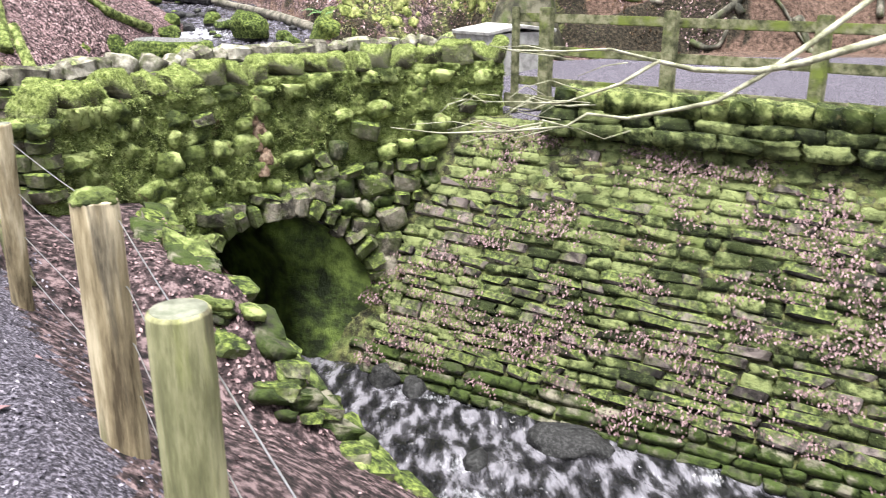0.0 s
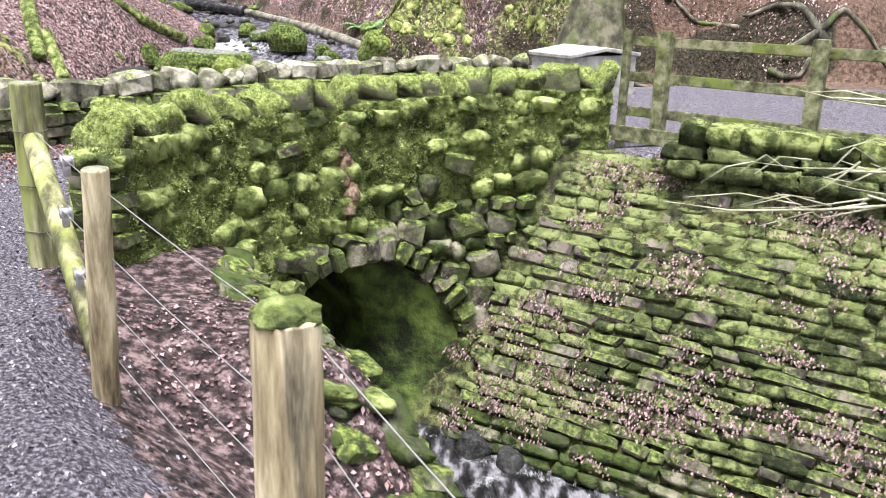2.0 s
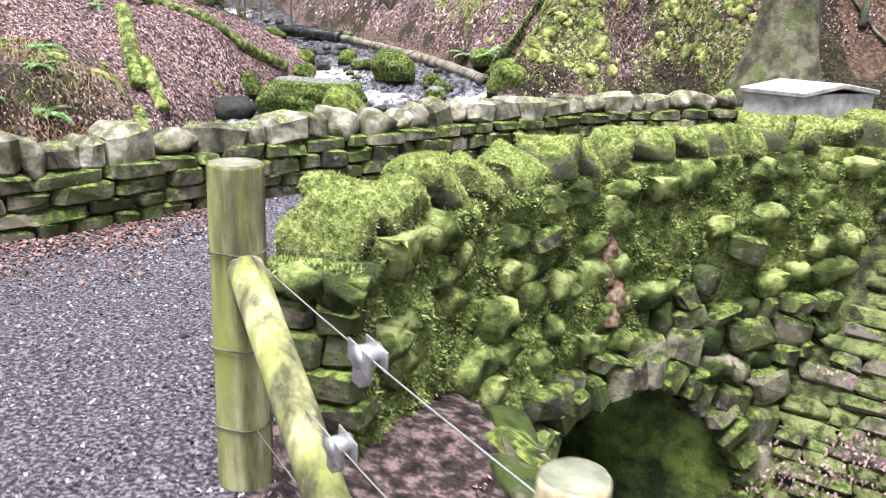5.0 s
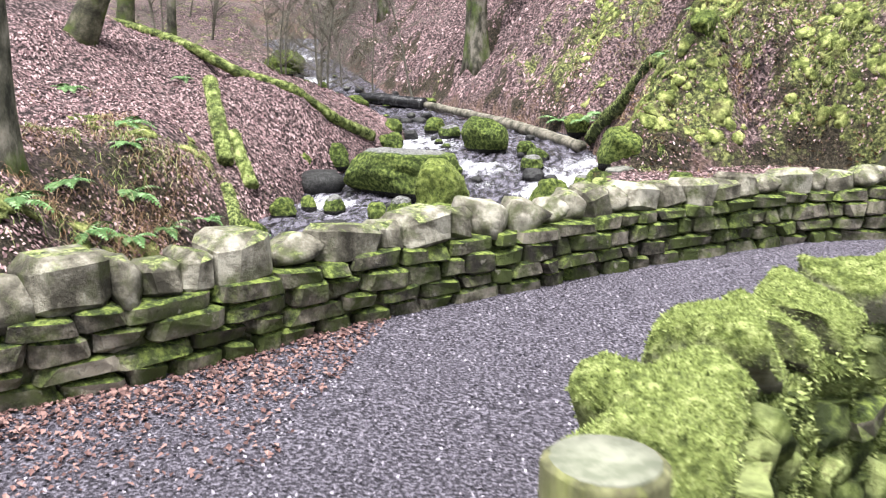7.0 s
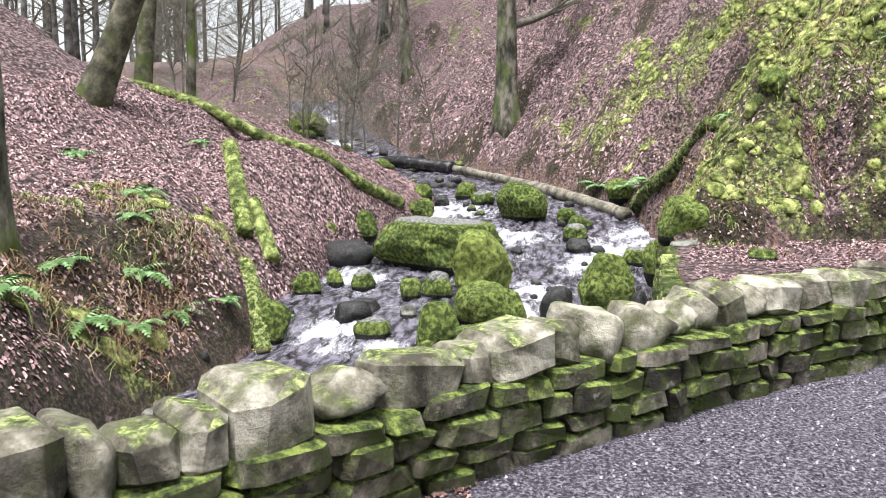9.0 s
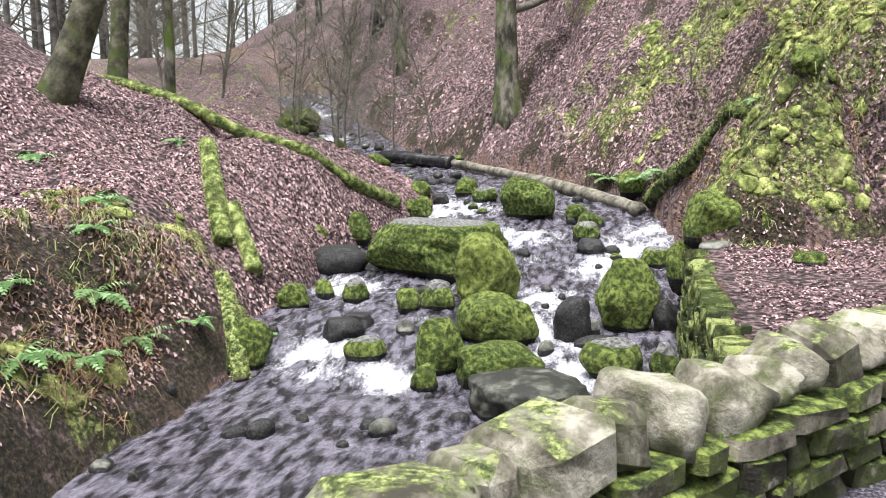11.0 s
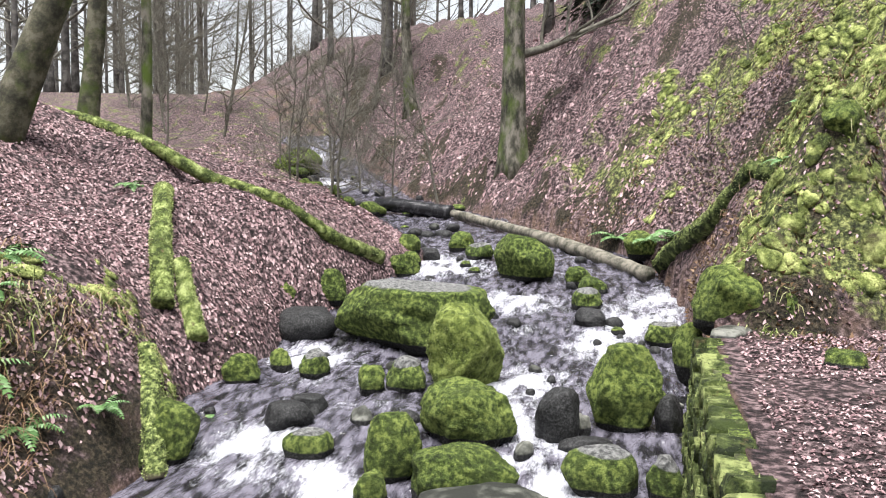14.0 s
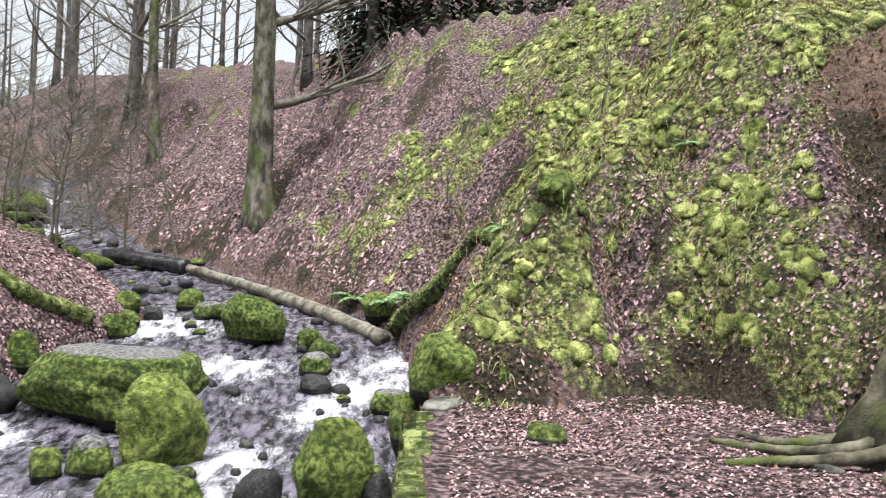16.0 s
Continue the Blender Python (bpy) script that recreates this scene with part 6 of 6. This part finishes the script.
# ---- fur of moss ----
def fur(name, obs, n, size, mat, label, seed, need_up=-0.2, where=None):
    rr = np.random.RandomState(seed)
    tris, areas = [], []
    for ob in obs:
        me = ob.data
        me.calc_loop_triangles()
        co = np.empty(len(me.vertices) * 3)
        me.vertices.foreach_get("co", co)
        M = np.array(ob.matrix_world)
        co = co.reshape(-1, 3) @ M[:3, :3].T + M[:3, 3]
        ti = np.empty(len(me.loop_triangles) * 3, int)
        me.loop_triangles.foreach_get("vertices", ti)
        tris.append(co[ti.reshape(-1, 3)])
    T_ = np.concatenate(tris)
    nr = np.cross(T_[:, 1] - T_[:, 0], T_[:, 2] - T_[:, 0])
    ar = np.linalg.norm(nr, axis=1)
    nr = nr / np.maximum(ar[:, None], 1e-9)
    keep = nr[:, 2] > need_up
    if where is not None:
        keep &= where(T_.mean(1))
    w_ = ar * keep
    pick = rr.choice(len(T_), n, p=w_ / w_.sum())
    a, b = rr.rand(n), rr.rand(n)
    fl = a + b > 1
    a[fl], b[fl] = 1 - a[fl], 1 - b[fl]
    P_ = T_[pick, 0] + a[:, None] * (T_[pick, 1] - T_[pick, 0]) + b[:, None] * (T_[pick, 2] - T_[pick, 0])
    N_ = nr[pick]
    g = rr.normal(size=(n, 3))
    tg = g - N_ * (g * N_).sum(1)[:, None]
    tg /= np.linalg.norm(tg, axis=1)[:, None]
    ln = size * rr.uniform(0.6, 1.5, n)[:, None]
    tip = P_ + N_ * ln * 0.8 + rr.normal(size=(n, 3)) * ln * 0.35
    P_ = P_ - N_ * 0.005
    V_ = np.stack([P_ - tg * ln * 0.42, P_ + tg * ln * 0.42, tip], 1).reshape(-1, 3)
    return soup(name, V_.tolist(), np.arange(3 * n).reshape(-1, 3).tolist(), mat, label, "moss")


# ---- the pieces of walls and slope ----
pieces_down_wall()
pieces_up_wall()
pieces_revetment()
pieces_ledge()
wing()
bpy.context.view_layer.update()
mossy_obs = [o for o in scene.objects if o.type == "MESH" and (o.data in MOSSY or o.data in REVMOSS or o.data in MOSSCOPES)]
fur("moss_fur", [o for o in mossy_obs if o.parent and o.parent.name in (down_wall.name, "wing_wall")] + [down_wall], 200000, 0.009, m_bright, "soft bright moss on the bridge wall", 1, -0.5, lambda c: (c[:, 2] > -0.35) | (np.random.RandomState(1).rand(len(c)) < 0.25))
fur("wall_moss", [down_wall], 120000, 0.016, m_bright, "leafy moss hanging on the bridge wall", 13, -0.6, lambda c: (c[:, 2] > -0.7) & (c[:, 2] < 0.62))
fur("coping_moss", [o for o in mossy_obs if o.data in MOSSCOPES], 130000, 0.0055, m_copefur, "thick bright moss on the coping stones", 7, -0.1)
fur("moss_fur", [o for o in mossy_obs if o.parent in (revetment,)] + [revetment], 190000, 0.01, m_tuft, "soft bright moss on the stone-faced slope", 2, 0.0)
fur("moss_fur", [o for o in mossy_obs if o.parent == ledge], 12000, 0.016, m_tuft, "moss on the ledge wall", 3, -0.3)
fur("moss_fur", FURRED, 110000, 0.009, m_darkmoss, "soft moss on boulders and logs", 4, 0.1, lambda c: c[:, 2] > np.maximum(bed_z(c[:, 1]), -9) + 0.15)

fur("moss_fur", [o for o in FURRED if "leaning" in o["label"]], 14000, 0.012, m_bright, "bright moss on the leaning boulder", 12, -0.3)
fur("moss_fur", LOGS, 16000, 0.02, m_bright, "bright moss on fallen logs", 8, -0.2)


def slope_moss(c):
    x, y = c[:, 0], c[:, 1]
    xl, xr = np.interp(y, LEFT_Y, LEFT_X), np.interp(y, LEFT_Y, RIGHT_X)
    ft = np.interp(x, FOOT_X, FOOT_Y)
    right = (y > ft) & (x > xr + 0.1) & (x < 8) & (y < 32)
    left = (x < xl - 0.1) & (x > -12.5) & (y > 11) & (y < 21)
    p = hill_moss(x, y) + 0.08 * smooth(24, 22, y)
    return (right & (p + 0.17 * smooth(-2.5, 2.0, x) > 0.16)) | (left & (x > -11.2) & (lumps(x, y, 0.8, 12) > 0.3))


def clumps(name, n, box, ok, size, mat, label, seed):
    """Cushions of moss growing out of the bank: low lumpy domes, joined."""
    rr = np.random.RandomState(seed)
    bm = bmesh.new()
    bmesh.ops.create_icosphere(bm, subdivisions=2, radius=1.0)
    base = np.array([v.co for v in bm.verts])
    faces = np.array([[v.index for v in f.verts] for f in bm.faces])
    bm.free()
    shapes = []
    for k in range(8):
        f = np.array([1 + 0.5 * noise.noise(Vector(b) * 1.3 + Vector((k * 7.0, 0, 0))) + 0.4 * noise.noise(Vector(b) * 3.1 + Vector((0, k * 5.0, 0))) + 0.12 * noise.noise(Vector(b) * 7 + Vector((0, 0, k * 3.0))) for b in base])
        shapes.append(base * f[:, None])
    X_, Y_ = rr.uniform(box[0], box[1], n), rr.uniform(box[2], box[3], n)
    k = ok(X_, Y_)
    X_, Y_ = X_[k], Y_[k]
    e = 0.15
    Z_ = ground_z(X_, Y_)
    gx, gy = (ground_z(X_ + e, Y_) - ground_z(X_ - e, Y_)) / (2 * e), (ground_z(X_, Y_ + e) - ground_z(X_, Y_ - e)) / (2 * e)
    V_, F_ = [], []
    for i in range(len(X_)):
        nrm = np.array((-gx[i], -gy[i], 1.0))
        nrm /= np.linalg.norm(nrm)
        th = rr.uniform(0, 6.28)
        t1 = np.cross(nrm, (math.cos(th), math.sin(th), 0.2))
        t1 /= np.linalg.norm(t1)
        t2 = np.cross(nrm, t1)
        sz = size * rr.uniform(0.4, 1.0) ** 1.5
        b = shapes[rr.randint(8)]
        F_.append(faces + len(base) * i)
        V_.append(np.array((X_[i], Y_[i], Z_[i])) + sz * (b[:, :1] * t1 * rr.uniform(0.9, 1.7) + b[:, 1:2] * t2 + b[:, 2:] * nrm * rr.uniform(0.18, 0.42)) + np.array((0, 0, -0.1 * sz)))
    ob = soup(name, np.concatenate(V_).tolist(), np.concatenate(F_).tolist(), mat, label, "moss")
    ob.data.polygons.foreach_set("use_smooth", [True] * len(ob.data.polygons))
    return ob


def right_moss(a, b):
    xr = np.interp(b, LEFT_Y, RIGHT_X)
    ft = np.interp(a, FOOT_X, FOOT_Y)
    q = hill_moss(a, b) + 0.17 * smooth(-2.5, 2.0, a) - 0.6 * smooth(2.0, 3.5, a) * smooth(24, 22, b) + 0.14 * smooth(23, 26, b) * smooth(0, 3, a) + np.random.RandomState(4).uniform(-0.2, 0.2, a.shape)
    return (b > ft + 0.15) & (a > xr + 0.3) & (q > 0.16 + 0.25 * smooth(27, 34, b))


def left_moss(a, b):
    xl = np.interp(b, LEFT_Y, LEFT_X)
    return (a < xl - 0.25) & (lumps(a, b, 0.8, 12) + np.random.RandomState(6).uniform(-0.3, 0.3, a.shape) > 0.3)


m_clump = material("bank_moss", [(0.03, 0.042, 0.01), (0.17, 0.205, 0.054), (0.48, 0.52, 0.19)], scale=4, bump=1.0, bump_scale=40, bump_dist=0.05, rough=0.95, spots=[((0.07, 0.06, 0.03), 2.4, 0.56, 0.7)])
hill_clumps = clumps("moss_clumps", 9500, (-3.5, 9.0, 20.0, 34.0), right_moss, 0.16, m_clump, "lumpy cushions of bright moss over the steep bank", 41)
bank_clumps = clumps("moss_clumps", 900, (-11.8, -8.8, 11.5, 19.5), left_moss, 0.2, m_clump, "dark and bright moss cushions on the undercut bank", 42)
fur("slope_moss", [hill_clumps, bank_clumps], 200000, 0.017, m_bright, "feathery moss on the cushions of the banks", 11, -0.1)
fur("slope_moss", [ground], 60000, 0.014, m_bright, "moss and low growth on the banks", 5, -0.5, slope_moss)
fur("slope_grass", [ground], 12000, 0.05, m_bracken, "dead grass and bracken bits on the banks", 6, -0.5, lambda c: slope_moss(c + np.array([3.1, 0.7, 0])))
